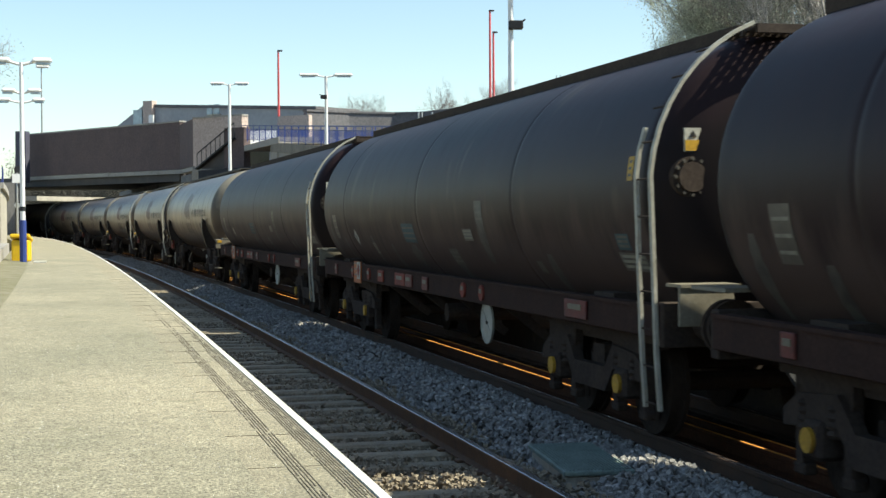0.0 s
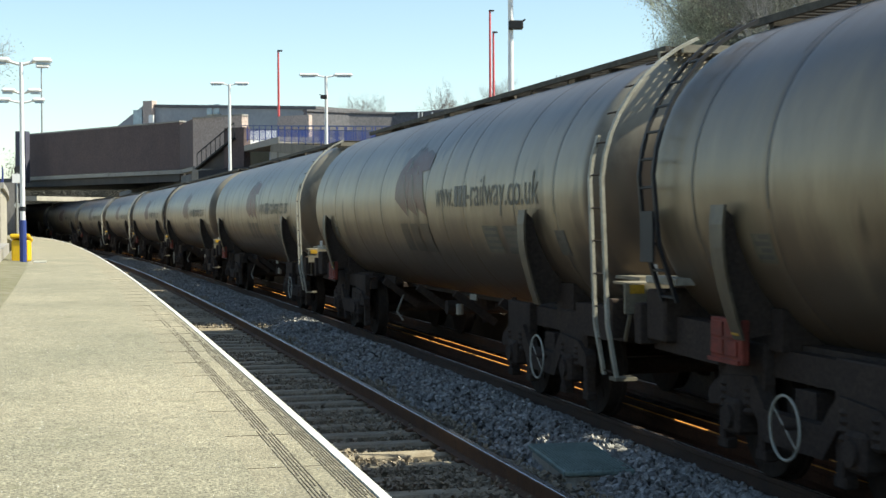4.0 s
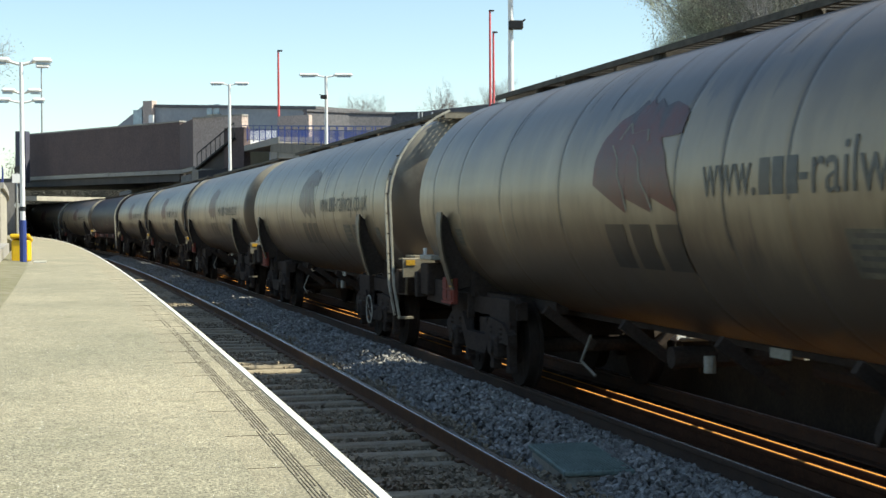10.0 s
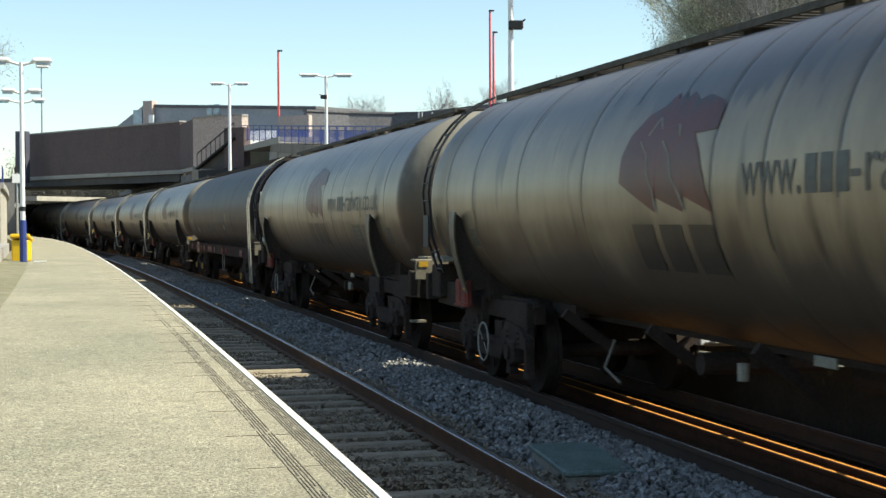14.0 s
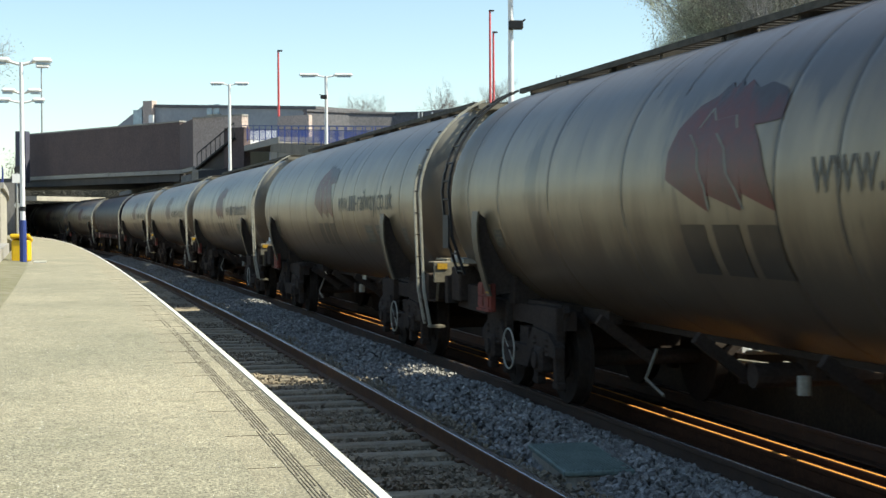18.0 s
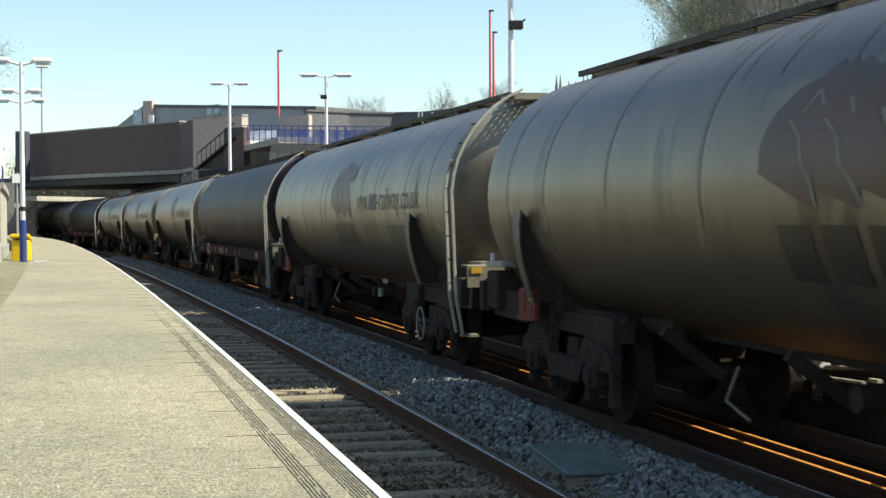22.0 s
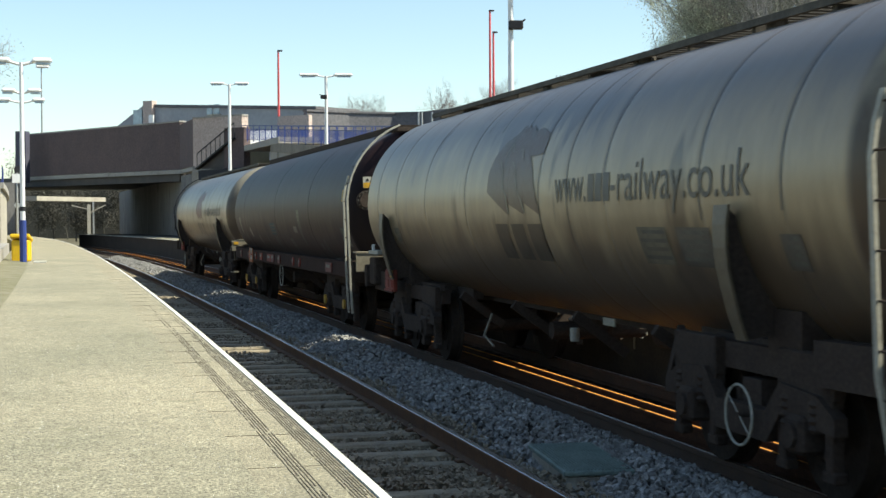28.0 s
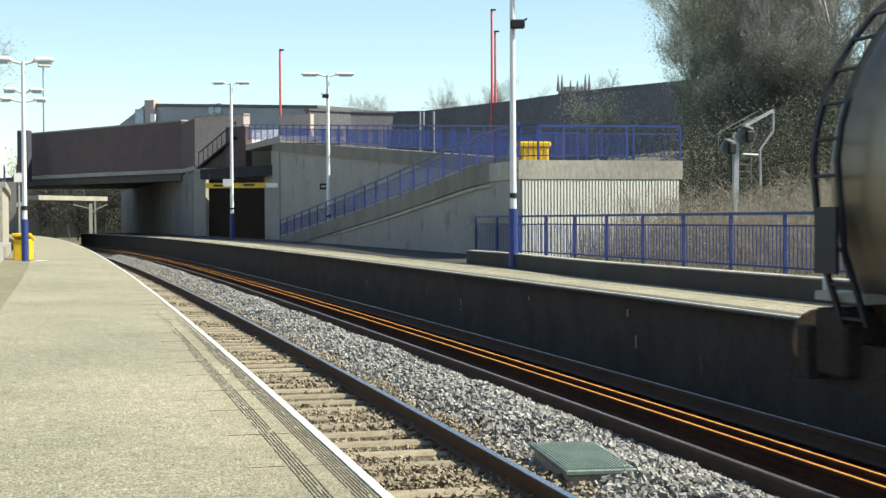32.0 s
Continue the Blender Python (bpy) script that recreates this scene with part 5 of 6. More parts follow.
def top_platform(w, h, frame, tread):
    """Slotted platform over the front end of the tank."""
    z = TANK_Z + TANK_R - 0.05
    bm = bmesh.new()
    for y in (-h + 0.1, -h - 0.17, -h - 0.44):
        box(bm, (0, y, z), (1.02, 0.05, 0.07))
    gr = part("top_platform", bm, frame, w, "slotted steel platform over the tank end")
    for j in range(2):
        bm = bmesh.new()
        y0 = -h - 0.035 - j * 0.27
        for i in range(15):
            box(bm, (-0.476 + i * 0.068, y0, z + 0.01), (0.036, 0.24, 0.02))
        for i in range(6):
            box(bm, (0, y0 - 0.115 + i * 0.046, z + 0.01), (1.0, 0.015, 0.016))
        part("grating", bm, tread, gr, "punched tread plate")
    for x in (-0.44, 0.44):
        part("platform_stay", beam(bmesh.new(), (x, -h + 0.1, z - 0.03), (x, -h + 0.1, TANK_Z + 1.1), 0.05, 0.05), tread, gr)


def tank_part(wagon, length, dish, seams, material, seg=56):
    h = length / 2
    prof = []
    for i in range(17):
        a = math.pi / 2 * i / 16
        prof.append((-h - dish * math.cos(a), TANK_R * max(0.02, math.sin(a) ** 0.62)))
    ys = [-h + 0.06, -h + 0.14] + [y for s in seams for y in (s - 0.09, s - 0.03, s - 0.012, s + 0.012, s + 0.03, s + 0.09)] + [h - 0.14, h - 0.06]
    for y in ys:
        near = min(abs(y - s) for s in seams)
        prof.append((y, TANK_R * (0.9965 if near < 0.02 else 1.0)))
    for i in range(16, -1, -1):
        a = math.pi / 2 * i / 16
        prof.append((h + dish * math.cos(a), TANK_R * max(0.02, math.sin(a) ** 0.62)))
    bm = lathe(bmesh.new(), prof, seg)
    bmesh.ops.translate(bm, verts=bm.verts, vec=(0, 0, TANK_Z))
    return part("barrel", bm, material, wagon, "", True)


def bogie(wagon, y, axle):
    """Two axles in a side-framed bogie; returns the wheelsets."""
    b = bmesh.new()
    for sx in (-1, 1):
        pts = [(-1.38, 0.62), (-1.15, 0.74), (-0.62, 0.78), (-0.4, 0.56), (0.4, 0.56), (0.62, 0.78), (1.15, 0.74), (1.38, 0.62), (1.38, 0.5), (1.18, 0.52),
               (0.62, 0.56), (0.42, 0.34), (-0.42, 0.34), (-0.62, 0.56), (-1.18, 0.52), (-1.38, 0.5)]
        vs = [b.verts.new((sx * 0.98, y + p, z)) for p, z in pts]
        ws = [b.verts.new((sx * 1.08, y + p, z)) for p, z in pts]
        b.faces.new(vs)
        b.faces.new(ws[::-1])
        for i in range(len(pts)):
            j = (i + 1) % len(pts)
            b.faces.new((vs[i], vs[j], ws[j], ws[i]))
    box(b, (0, y, 0.62), (1.96, 0.3, 0.24))
    # side bearers added to stop sun reaching the rails below
    for sx in (-1, 1):
        box(b, (sx * 0.9, y, 0.88), (0.12, 2.7, 0.2))
    bg = part("bogie_frame", b, M["frame_black"], wagon)
    sets = []
    for o in (-0.9, 0.9):
        for sx in (-1, 1):
            bm = bmesh.new()
            box(bm, (sx * 1.03, y + o, 0.46), (0.2, 0.26, 0.26), bevel=0.03)
            part("axlebox", bm, M["frame_black"], bg)
            guard = bmesh.new()
            for q, z_, wd, ht in ((-0.33, 0.52, 0.1, 0.56), (0.33, 0.52, 0.1, 0.56), (0.0, 0.86, 0.78, 0.3), (-0.33, 0.22, 0.16, 0.08), (0.33, 0.22, 0.16, 0.08)):
                box(guard, (sx * 0.99, y + o + q, z_), (0.1, wd, ht), bevel=0.012)
            part("axle_guard", guard, M["frame_black"], bg)
            part("brake_block", box(bmesh.new(), (sx * 0.82, y + o * 0.45, 0.46), (0.16, 0.09, 0.36), bevel=0.015), M["frame_black"], bg)
            part("axle_cap", bar(bmesh.new(), (sx * 1.12, y + o, 0.46), (sx * 1.16, y + o, 0.46), 0.085, 14), axle, bg)
            for q in (-0.2, 0.2):
                prof = [(0.49 + i * 0.0275, 0.078 if i % 2 else 0.055) for i in range(9)]
                sp = lathe(bmesh.new(), prof, 10, "Z")
                bmesh.ops.translate(sp, verts=sp.verts, vec=(sx * 1.03, y + o + q, 0))
                part("spring", sp, M["frame_black"], bg)
        bm = bmesh.new()
        for sx in (-1, 1):
            bar(bm, (sx * 0.685, 0, 0), (sx * 0.815, 0, 0), 0.455, 28)
            bar(bm, (sx * 0.66, 0, 0), (sx * 0.70, 0, 0), 0.485, 28)
            bar(bm, (sx * 0.81, 0, 0), (sx * 0.84, 0, 0), 0.2, 16)
            for i in range(6):
                a = math.pi / 3 * i
                bar(bm, (sx * 0.81, 0.3 * math.cos(a), 0.3 * math.sin(a)), (sx * 0.825, 0.3 * math.cos(a), 0.3 * math.sin(a)), 0.055, 8)
        bar(bm, (-1.0, 0, 0), (1.0, 0, 0), 0.085, 10)
        ws = part("wheelset", bm, M["wheel_steel"], wagon)
        ws.location = (0, y + o, 0.46)
        sets.append(ws)
    return sets


def strip(bm, pts, half, thick):
    """A bent flat bar that lies along y across its width."""
    rows = []
    for i, p in enumerate(pts):
        d = (pts[min(i + 1, len(pts) - 1)] - pts[max(i - 1, 0)]).normalized()
        n = d.cross(Vector((0, 1, 0))).normalized() * thick
        rows.append([bm.verts.new(p + Vector((0, sy * half, 0)) + n * sn) for sy, sn in ((-1, -1), (1, -1), (1, 1), (-1, 1))])
    for a, b in zip(rows[:-1], rows[1:]):
        for i in range(4):
            bm.faces.new((a[i], a[(i + 1) % 4], b[(i + 1) % 4], b[i]))
    bm.faces.new(rows[0])
    bm.faces.new(rows[-1])
    return bm


def ladder(wagon, y_rim, way, material, foot=0.55, label="", first=0.12, bend=0.2):
    """Bent round the tank's shoulder at one end: way is -1 at the front, 1 at the rear."""
    r = TANK_R + 0.1
    paths = []
    for o in (first, first + 0.3):
        y = y_rim + way * o
        pts = [Vector((r * math.cos(a), y, TANK_Z + r * math.sin(a))) for a in [math.radians(d) for d in range(112, 184, 8)]]
        pts.append(Vector((-r + 0.05, y, foot + 0.45)))
        pts.append(Vector((-r + bend, y, foot)))
        paths.append(pts)
    ob = None
    for pts in paths:
        if way < 0 and pts is paths[0]:
            pts = pts[6:]
        bm = strip(bmesh.new(), pts, 0.021 if way > 0 else 0.026, 0.014)
        st = part("stile" if ob else "ladder", bm, material, ob or wagon, label if not ob else "")
        ob = ob or st
    if way > 0:
        part("ladder_plate", box(bmesh.new(), (-r + 0.012, y_rim + way * (first + 0.15), (foot + 2.0) / 2 + 0.14), (0.02, 0.27, 1.95 - foot - 0.3)), material, ob, "black backing plate behind the lower rungs")
    n = 12
    tot = [0.0]
    for a, b in zip(paths[0][:-1], paths[0][1:]):
        tot.append(tot[-1] + (b - a).length)
    for i in range(n):
        d = 0.12 + (tot[-1] - 0.16) * i / (n - 1)
        for k in range(len(tot) - 1):
            if tot[k] <= d <= tot[k + 1] + 1e-6:
                f = (d - tot[k]) / (tot[k + 1] - tot[k])
                part("rung", bar(bmesh.new(), paths[0][k].lerp(paths[0][k + 1], f), paths[1][k].lerp(paths[1][k + 1], f), 0.012 if way > 0 else 0.008, 6), M["frame_black"] if way < 0 else material, ob)
                break
    return ob


def buffers(wagon, y_end):
    for way in (-1, 1):
        for x in (-0.875, 0.875):
            bm = bmesh.new()
            bar(bm, (x, way * (y_end - 0.45), 1.06), (x, way * (y_end - 0.2), 1.06), 0.13, 14)
            bar(bm, (x, way * (y_end - 0.2), 1.06), (x, way * (y_end - 0.06), 1.06), 0.09, 14)
            bar(bm, (x, way * (y_end - 0.06), 1.06), (x, way * (y_end - 0.01), 1.06), 0.225, 20)
            part("buffer", bm, M["frame_black"], wagon)
        bm = bmesh.new()
        box(bm, (0, way * (y_end - 0.3), 1.04), (0.06, 0.34, 0.16))
        for i in range(3):
            box(bm, (0, way * (y_end - 0.16 + 0.05 * i), 0.9 - 0.13 * i), (0.07, 0.05, 0.16))
        part("coupling_hook", bm, M["frame_black"], wagon)
        tubes = [(0.35 * way, way * (y_end - 0.4), 0.95), (0.36 * way, way * (y_end - 0.18), 0.78), (0.3 * way, way * (y_end - 0.02), 0.6), (0.2 * way, way * (y_end - 0.01), 0.72)]
        part("brake_hose", tube(bmesh.new(), [Vector(p) for p in tubes], 0.028), M["black"], wagon)


def walkway(wagon, y0, y1, material, lumps=True, lift=0.02, deep=0.06):
    bm = bmesh.new()
    z = TANK_Z + TANK_R + lift
    for x in (-0.34, 0.34):
        box(bm, (x, (y0 + y1) / 2, z + 0.045 - deep / 2), (0.04, y1 - y0, deep))
    n = int((y1 - y0) / 0.16)
    for i in range(n):
        box(bm, (0, y0 + (y1 - y0) * (i + 0.5) / n, z + 0.035), (0.66, 0.09, 0.016))
    wk = part("walkway", bm, material, wagon)
    for i in range(11):
        y = y0 + 0.3 + (y1 - y0 - 0.6) * i / 10
        part("walkway_support", box(bmesh.new(), (0, y, z - 0.04), (0.6, 0.07, 0.13)), material, wk)
    if lumps:
        for y in (-4.2, -1.4, 1.5, 4.3):
            bm = bmesh.new()
            bar(bm, (-0.2, y, z - 0.1), (-0.2, y, z + 0.05), 0.14 if y == 1.5 else 0.09, 12)
            part("hatch", bm, material, wk)
    return wk


def underframe_grey(w, L):
    h = L / 2
    e = PITCH_W / 2
    for way in (-1, 1):
        bm = bmesh.new()
        box(bm, (0, way * (e - 0.5), 1.04), (2.5, 0.14, 0.34), bevel=0.01)
        for x in (-0.55, 0.55):
            beam(bm, (x, way * (h - 3.6), 0.98), (x, way * (e - 0.5), 1.02), 0.14, 0.24)
            # outer beams added to keep sun out of the wagon gap
            beam(bm, (x * 1.85, way * (h - 0.75), 0.96), (x * 1.85, way * (e - 0.5), 0.98), 0.16, 0.3)
        part("headstock", bm, M["frame_black"], w)
        # walk platform at the end with its upright plate
        bm = bmesh.new()
        part("end_platform", box(bm, (-0.8, way * (h + 0.38), 1.385), (0.44, 0.62, 0.03)), M["plate_grey"], w, "grimy chequered end platform")
        bm = bmesh.new()
        if way < 0:
            box(bm, (-1.03, -h - 0.93, 1.235), (0.46, 0.03, 0.27), bevel=0.008)
            box(bm, (-1.03, -h - 0.8, 1.36), (0.46, 0.26, 0.02))
            pl = part("end_plate", bm, M["plate_grey"], w, "pale grimy end plate")
            part("warning_label", box(bmesh.new(), (-1.15, -h - 0.951, 1.31), (0.13, 0.012, 0.075)), M["axle_yellow"], pl, "yellow warning label")
            for x in (-1.2, -0.9):
                part("plate_stay", beam(bmesh.new(), (x, -h - 0.92, 1.1), (x + 0.04, -h - 0.7, 0.86), 0.03, 0.03), M["plate_grey"], pl)
            part("step", box(bmesh.new(), (-1.15, -h - 0.62, 0.52), (0.2, 0.16, 0.03)), M["plate_grey"], w, "pale shunter's step")
        else:
            box(bm, (-1.12, h + 0.1, 1.41), (0.2, 0.66, 0.06), bevel=0.008)
            pl = part("end_plate", bm, M["plate_pale"], w, "thin pale end platform edge")
            part("knob", bar(bmesh.new(), (-1.15, h + 0.4, 1.43), (-1.15, h + 0.4, 1.53), 0.024, 10), M["lamp_white"], pl, "white knob")
            box_ = box(bmesh.new(), (-0.95, h + 0.27, 1.12), (0.5, 0.4, 0.42), bevel=0.02)
            part("equipment_box", box_, M["frame_black"], w)
        # saddle: bent support under the tank end
        for x in (-1, 1):
            y = h - 1.4 if way > 0 else -h + 1.53
            bm = bmesh.new()
            fl = [(1.375, 2.0), (1.39, 1.86), (1.385, 1.7), (1.365, 1.55), (1.33, 1.4), (1.28, 1.22), (1.22, 1.05)]
            rows = []
            for i, (xa, za) in enumerate(fl):
                hw = 0.115 - 0.006 * i
                rows.append([bm.verts.new((x * (xa + o), y + sy * hw, za)) for o, sy in ((0, -1), (0, 1), (0.022, 1), (0.022, -1))])
            for p, q in zip(rows[:-1], rows[1:]):
                for i in range(4):
                    bm.faces.new((p[i], p[(i + 1) % 4], q[(i + 1) % 4], q[i]))
            bm.faces.new(rows[0])
            bm.faces.new(rows[-1])
            sd = part("saddle", bm, M["saddle"], w, "grimy grey tank saddle")
            bm = bmesh.new()
            inner = [(TANK_R * math.cos(a), TANK_Z - TANK_R * math.sin(a)) for a in [math.radians(d) for d in (10, 25, 40, 52)]]
            pts = [(px_, pz) for px_, pz in fl] + inner[::-1]
            va = [bm.verts.new((x * px_, y - 0.02, pz)) for px_, pz in pts]
            vb = [bm.verts.new((x * px_, y + 0.02, pz)) for px_, pz in pts]
            bm.faces.new(va)
            bm.faces.new(vb[::-1])
            for i in range(len(pts)):
                j = (i + 1) % len(pts)
                bm.faces.new((va[i], vb[i], vb[j], va[j]))
            part("saddle_web", bm, M["frame_black"], sd)
        bm = bmesh.new()
        box(bm, (0, way * (h - 1.6), 0.95), (1.7, 2.4, 0.14))
        box(bm, (0, way * (h - 1.35), 1.12), (2.0, 0.5, 0.3))
        part("bolster", bm, M["frame_black"], w)
    # red bracket at the rear corner
    lbk = part("lamp_bracket", box(bmesh.new(), (-1.2, h - 1.17, 1.03), (0.06, 0.54, 0.32), bevel=0.01), M["red_rust"], w, "rusty red bracket plate")
    for y_, z_, w_, h_ in ((-1.03, 1.11, 0.2, 0.11), (-1.27, 1.11, 0.2, 0.11), (-1.03, 0.98, 0.2, 0.11), (-1.27, 0.98, 0.2, 0.11)):
        part("placard_panel", box(bmesh.new(), (-1.236, h + y_, z_), (0.014, w_, h_), bevel=0.004), M["red_rust"], lbk)
    part("hook_plate", box(bmesh.new(), (-1.25, h - 1.38, 1.13), (0.02, 0.12, 0.1), bevel=0.006), M["axle_yellow"], lbk, "yellow hook plate")
    part("rib", box(bmesh.new(), (-1.24, h - 1.15, 0.885), (0.02, 0.52, 0.03)), M["red_rust"], lbk)
    # brake gear and valves below the barrel
    bm = bmesh.new()
    beam(bm, (-0.3, -h + 3.2, 0.86), (-0.3, h - 3.2, 0.86), 0.06, 0.06)
    beam(bm, (0.3, -h + 3.2, 0.78), (0.3, h - 3.2, 0.78), 0.05, 0.05)
    for y in (-3.3, -1.2, 0.9, 3.2):
        beam(bm, (-0.9, y, 0.95), (-0.35, y, 0.55), 0.07, 0.1)
        beam(bm, (0.9, y, 0.95), (0.35, y, 0.55), 0.07, 0.1)
    for y in (-4.0, 4.0):
        beam(bm, (-0.95, y, 1.0), (-0.85, y + 0.5, 0.5), 0.06, 0.1)
    part("brake_rigging", bm, M["frame_black"], w)
    part("air_tank", bar(bmesh.new(), (0.2, -2.2, 0.72), (0.2, -0.9, 0.72), 0.16, 14), M["frame_black"], w)
    part("discharge_valve", bar(bar(bmesh.new(), (0, 0.6, 0.95), (0, 0.6, 0.62), 0.17, 14), (-0.55, 0.6, 0.66), (0.55, 0.6, 0.66), 0.1, 12), M["frame_black"], w)
    part("valve_cap", bar(bmesh.new(), (-0.62, -0.4, 0.62), (-0.62, -0.4, 0.76), 0.05, 10), M["plate_pale"], w, "whitish valve cap")
    part("brake_lever", tube(bmesh.new(), [Vector(p) for p in ((-0.95, 1.6, 0.8), (-1.05, 1.6, 0.55), (-1.05, 1.2, 0.45))], 0.014), M["plate_grey"], w, "grey brake lever")
    # sunlit gear on the far side, seen under the barrel
    part("brake_valve", box(bmesh.new(), (0.82, h - 3.5, 0.62), (0.12, 0.3, 0.16), bevel=0.015), M["lamp_white"], w, "white brake valve box")
    part("air_pipe", tube(bmesh.new(), [Vector(p) for p in ((0.8, h - 3.7, 0.56), (0.8, h - 4.6, 0.64), (0.8, h - 5.4, 0.64))], 0.022), M["plate_pale"], w, "pale air pipe")
    part("air_pipe", tube(bmesh.new(), [Vector(p) for p in ((0.9, h - 3.3, 0.44), (0.9, h - 4.2, 0.47))], 0.018), M["plate_pale"], w)
    gear = random.Random(23)
    for y, z in ((h - 3.0, 0.7), (h - 3.9, 0.78), (h - 4.3, 0.5), (h - 4.9, 0.74), (h - 5.6, 0.52), (h - 6.9, 0.7), (-h + 5.2, 0.66), (-h + 3.9, 0.72)):
        bm = bmesh.new()
        ln = gear.uniform(0.12, 0.34)
        beam(bm, (0.95, y - ln / 2, z), (0.95, y + ln / 2, z + gear.uniform(-0.04, 0.04)), 0.05, gear.uniform(0.025, 0.05))
        bar(bm, (0.95, y, z - gear.uniform(0.06, 0.16)), (0.95, y, z), 0.014, 8)
        part("brake_rod_end", bm, M["plate_pale"], w, "pale brake rod end in the sun")
    for y in (h - 4.6, h - 5.1):
        part("chain", tube(bmesh.new(), [Vector((0.98, y, 0.72)), Vector((0.98, y - 0.16, 0.5)), Vector((0.98, y - 0.38, 0.46)), Vector((0.98, y - 0.5, 0.62))], 0.012), M["plate_pale"], w)
    for y in (-h + 4.3, -h + 6.0, h - 6.4):
        part("pipe_clip", box(bmesh.new(), (0.86, y, 0.6), (0.05, 0.22, 0.035)), M["plate_pale"], w)
    part("data_plate", box(bmesh.new(), (-0.98, -2.4, 0.96), (0.015, 0.3, 0.07)), M["label_dim"], w, "pale data plate")


def hand_wheel(w, y, z, r, filled, material):
    bm = bmesh.new()
    n, m, thick = 28, 6, 0.0095
    rings = []
    for i in range(n):
        a = 2 * math.pi * i / n
        rings.append([bm.verts.new((-1.2 + thick * math.sin(b), y + (r + thick * math.cos(b)) * math.cos(a), z + (r + thick * math.cos(b)) * math.sin(a))) for b in (2 * math.pi * j / m for j in range(m))])
    for i in range(n):
        p, q = rings[i], rings[(i + 1) % n]
        for j in range(m):
            bm.faces.new((p[j], p[(j + 1) % m], q[(j + 1) % m], q[j]))
    ring = part("hand_wheel", bm, material, w, "white painted brake hand wheel", True)
    if filled:
        part("disc", bar(bmesh.new(), (-1.195, y, z), (-1.18, y, z), r, 24), material, ring)
    for a in (0.65, 3.79):
        part("spoke", bar(bmesh.new(), (-1.2, y + r * math.cos(a), z + r * math.sin(a)), (-1.2, y, z), 0.005, 5), material, ring)
    part("spindle", bar(bmesh.new(), (-1.21, y, z), (-1.1, y, z), 0.02, 8), M["frame_black"], ring)
    return ring


def words(text, length, height, at_y, z0, w):
    """Painted words on the tank's near side, read towards the front; at_y is where they begin. Returns where they end."""
    cu = bpy.data.curves.new("words", "FONT")
    cu.body, cu.size, cu.resolution_u = text, 1.0, 3
    ob = bpy.data.objects.new("words", cu)
    scene.collection.objects.link(ob)
    me = bpy.data.meshes.new_from_object(ob.evaluated_get(bpy.context.evaluated_depsgraph_get()))
    bpy.data.objects.remove(ob)
    bm = bmesh.new()
    bm.from_mesh(me)
    bpy.data.meshes.remove(me)
    for i in range(1, 11):
        geom = bm.verts[:] + bm.edges[:] + bm.faces[:]
        bmesh.ops.bisect_plane(bm, geom=geom, plane_co=(0, -0.25 + i * 0.1, 0), plane_no=(0, 1, 0))
    x0, x1 = min(v.co.x for v in bm.verts), max(v.co.x for v in bm.verts)
    r = TANK_R + 0.004
    for v in bm.verts:
        y = at_y - (v.co.x - x0) / (x1 - x0) * length
        a = math.pi - math.asin((z0 - TANK_Z) / TANK_R) - v.co.y * height / TANK_R
        v.co = (r * math.cos(a), y, TANK_Z + r * math.sin(a))
    part("lettering", bm, M["logo_dark"], w, "faded dark lettering")
    return at_y - length


def lettering(w, y0, y1, z0, z1):
    """The faded web address; the owner's initials in it are plain bars."""
    h = (z1 - z0) / 0.73
    n = (y1 - y0) / 21.0
    y = words("www.", n * 4.3, h, y1, z0, w) - 0.06
    for _ in range(3):
        bm = bmesh.new()
        skin(bm, y - n * 0.78, y, z0, z0 + h * 0.5, 0.0028, 2)
        part("letter_bar", bm, M["logo_dark"], w)
        y -= n * 0.98
    words("-railway.co.uk", y - y0, h, y + 0.02, z0, w)


